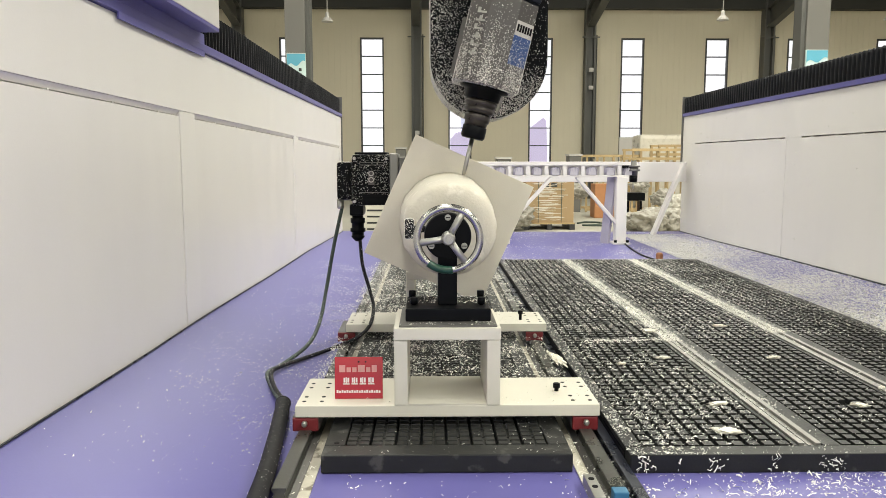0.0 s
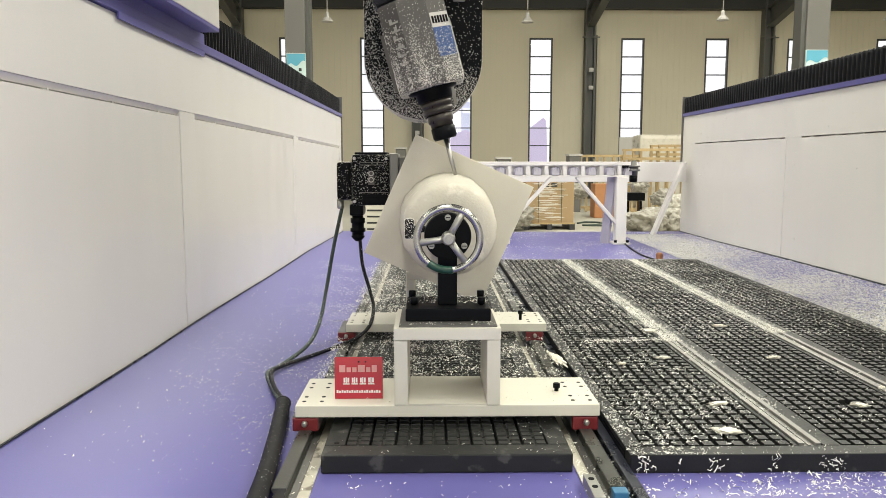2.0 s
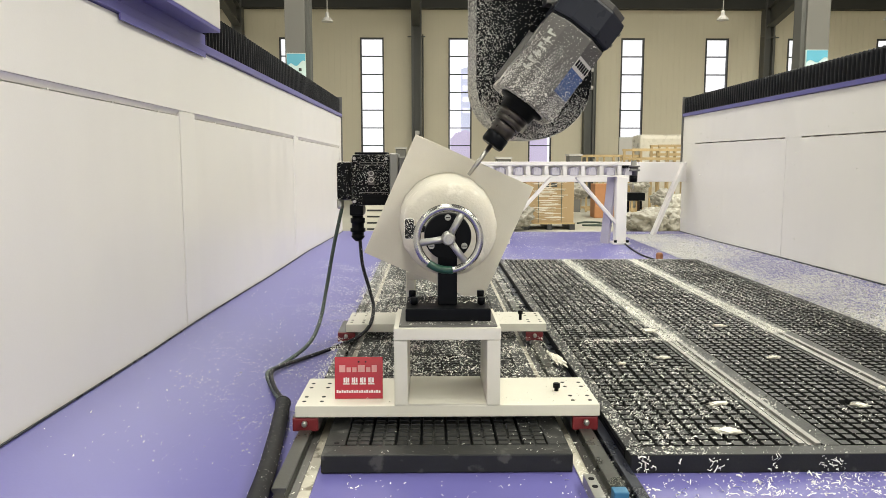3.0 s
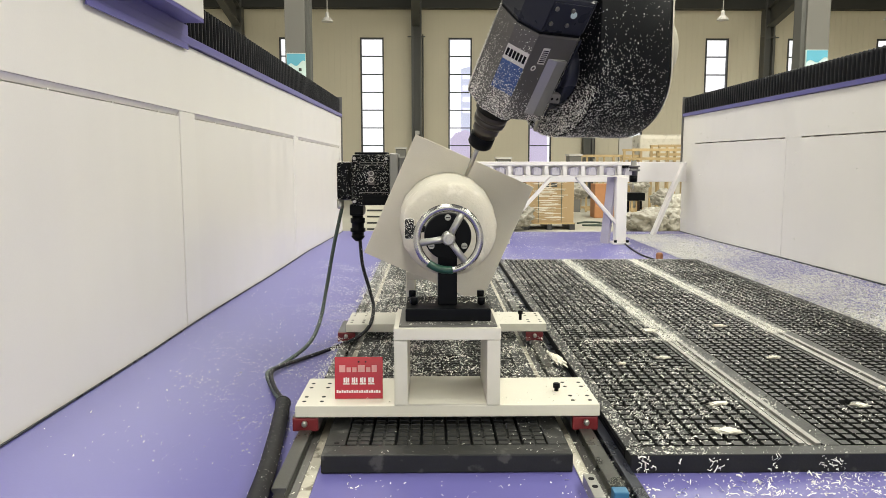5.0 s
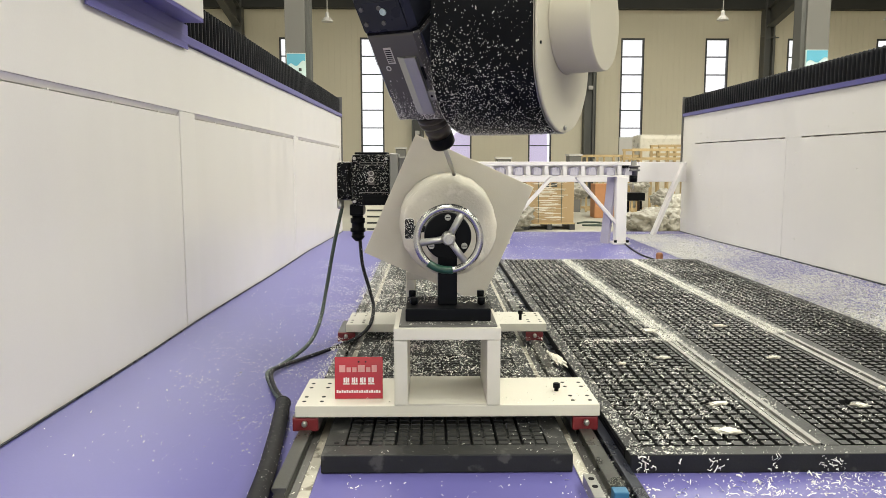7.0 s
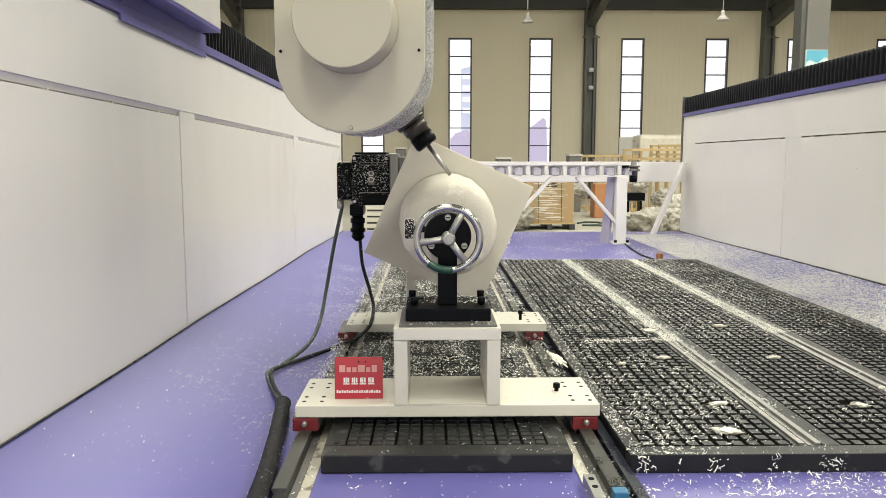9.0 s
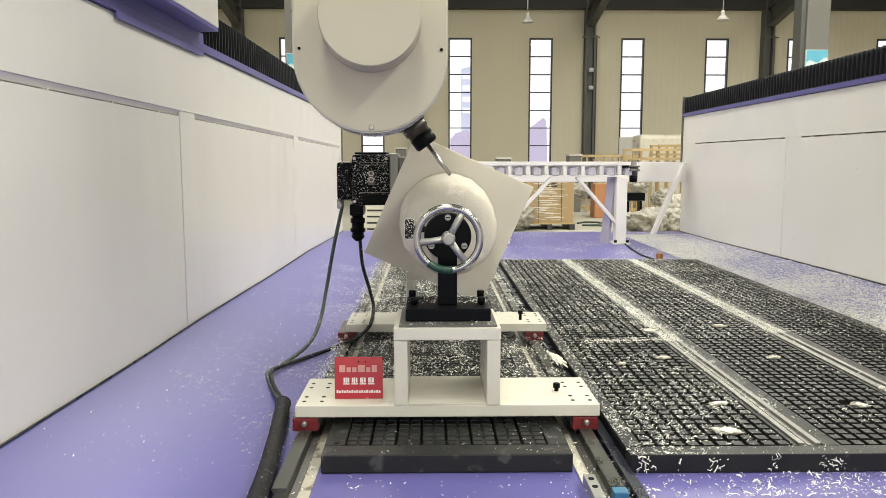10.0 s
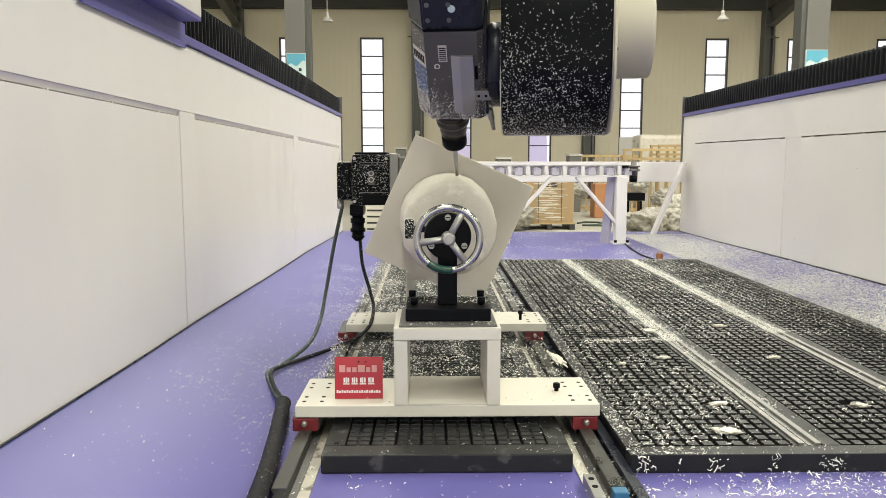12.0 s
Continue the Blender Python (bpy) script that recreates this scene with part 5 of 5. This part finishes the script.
for mesh_ob, n, keep, seed, size in (
        (arm, 170000, lambda p, n: min(1, 0.25 + 0.75 * max(0, 0.25 - p.z) * 4) * 0.75 if n.x < -0.15 and abs(n.y) < 0.5 else min(1, 0.06 + max(0, -0.015 - p.z) * 9 + max(0, -0.05 - p.x) * 3) if n.y < -0.5 else 0.42 * max(0.05, min(1, 0.30 - 2.6 * p.z - (1.2 * max(0, p.y - 0.15)))) if n.y < 0.5 else 0, 21, (0.0008, 0.0050)),
        (spindle, 80000, lambda p, n: max(0.05, min(1, 0.42 - 4.6 * p.z)) * (max(0.03, min(1, 0.02 - 12 * p.z)) if abs(n.x) > 0.9 else 1) * min(1, 0.35 + 1.1 * heap(p * 3, 14, 1.6)) if n.z < 0.5 else 0, 22, (0.0007, 0.0036)),
        (motor, 12000, lambda p, n: 0.65 * min(1, 0.4 + heap(p * 4, 12, 1.5)), 23, (0.0007, 0.0040)),
        (dusty[0], 1500, lambda p, n: 0.45 if n.z > -0.3 and p.y < 2.66 else 0.06, 25, (0.0008, 0.0032)),
        (dusty[1], 1500, lambda p, n: 0.35 if n.z > -0.3 else 0.05, 26, (0.0008, 0.0032)),
        (dusty[2], 900, lambda p, n: 0.3 if n.z > 0 else 0, 27, (0.0008, 0.0026)),
        (lever[0], 900, lambda p, n: 0.6, 24, (0.0010, 0.0032))):
    sh = shavings("clinging_foam", scatter(mesh_ob, n, keep, seed) + (scatter(encoder_cap, 2000, keep, 31) if mesh_ob is motor else []), size, (0.0006, 0.0017), 0.3)
    sh.parent = mesh_ob
    tagged(sh, "clinging white foam shavings", kind="stuff")


def clump(x, y, z, l, w, a, seed):
    c = thing("foam_scrap", "torn scrap of cream foam", "foam scrap", "foam scraps")
    bm = bmesh.new()
    bmesh.ops.create_icosphere(bm, subdivisions=3, radius=1)
    for v in bm.verts:
        n = 1 + 0.5 * noise.noise(v.co * 2 + Vector((seed, 0, 0))) + 0.55 * noise.noise(v.co * 4.5 + Vector((0, seed, 0)))
        q = Vector((v.co.x * l * n, v.co.y * w * n, v.co.z * 0.005 + 0.004 + 0.004 * noise.noise(v.co * 3 + Vector((0, 0, seed)))))
        q.rotate(Euler((0, 0, radians(a))))
        v.co = q + Vector((x, y, z))
    for f in bm.faces:
        f.smooth = True
    part("scrap", bm, FOAM, c)


for a in ((0.653, 1.612, 0.0, 0.030, 0.016, -14, 1), (0.705, 1.800, 0.0, 0.024, 0.008, 12, 2), (1.045, 1.782, 0.0, 0.022, 0.008, -12, 3), (1.035, 2.232, 0.0, 0.020, 0.006, -5, 4), (0.383, 2.26, -0.008, 0.016, 0.075, 8, 5), (1.43, 2.12, 0.0, 0.02, 0.006, 0, 6), (0.70, 2.236, 0.0, 0.022, 0.006, 4, 7), (1.038, 2.67, 0.0, 0.024, 0.007, 0, 8), (0.56, 2.17, 0.0, 0.014, 0.008, 20, 9), (0.765, 2.60, 0.0, 0.024, 0.022, 0, 10), (1.18, 1.92, 0.0, 0.012, 0.007, 30, 11)):
    clump(*a)


# ---- what moves ----


def motions():
    """Rows of time, turn about the vertical, tilt of the spindle and the cutter's tip."""
    rows = [
        (0, 0, 13.5, 0.0917), (0.2, 0, 16.6, 0.0964), (0.5, 0, 14.6, 0.0902), (0.6, 0, 11.3, 0.0886), (0.7, 0, 9.9, 0.0871),
        (0.8, 0, 7.1, 0.0855), (1.0, 0, 3.6, 0.0824), (1.2, 0, -1.1, 0.0777), (1.5, 0, -6.8, 0.0762), (1.7, 0, -9.8, 0.073),
        (2.0, 0, -15.1, 0.0699), (2.1, 0, -16.5, 0.0699), (2.2, 0, -16.0, 0.0699), (2.3, 0, -14.6, 0.0699), (2.4, 0, -11.8, 0.0715),
        (2.5, -2, 37.6, 0.1042), (2.6, -3, 37.3, 0.1058), (3.0, -3, 37.2, 0.1058), (3.2, 1, 37.2, 0.1042), (3.6, 14, 37.2, 0.1042),
        (4.4, 40, 37.2, 0.1026), (5.0, 59, 37.2, 0.0995), (5.5, 75.5, 37.2, 0.0933), (6.0, 88.5, 37.2, 0.0793), (6.5, 102.5, 37.2, 0.0746),
        (7.0, 119.5, 37.2, 0.0668), (7.2, 126, 37.2, 0.0637), (8.0, 152.5, 37.2, 0.059), (8.8, 179, 37.2, 0.0575), (9.0, 184.3, 37.2, 0.0559),
        (9.5, 185, 37.2, 0.0559), (9.8, 182.6, 37.2, 0.0559), (10.0, 177, 37.2, 0.0559), (10.3, 168, 37.2, 0.0559), (10.5, 161, 37.2, 0.0559),
        (11.0, 138, 37.2, 0.059), (11.5, 119.5, 37.2, 0.0653), (11.8, 106.5, 37.2, 0.0715), (12.0, 98, 37.2, 0.0746),
    ]
    hr, sr, gr = [], [], []
    for t, c, a, x in rows:
        cc, ca = radians(c), radians(a)
        lean = Vector((math.cos(cc), -math.sin(cc), 0))
        piv = Vector((x, TIP.y, TIP.z)) + REACH * (math.cos(ca) * Vector((0, 0, 1)) + math.sin(ca) * lean)
        hr.append((t, pose(*piv, 0, 0, -c)))
        sr.append((t, pose(0, 0, 0, 0, a, 0)))
        gr.append((t, pose(0, piv.y, 0)))
    walk(head, hr)
    walk(spindle, sr)
    walk(gan, gr)


motions()
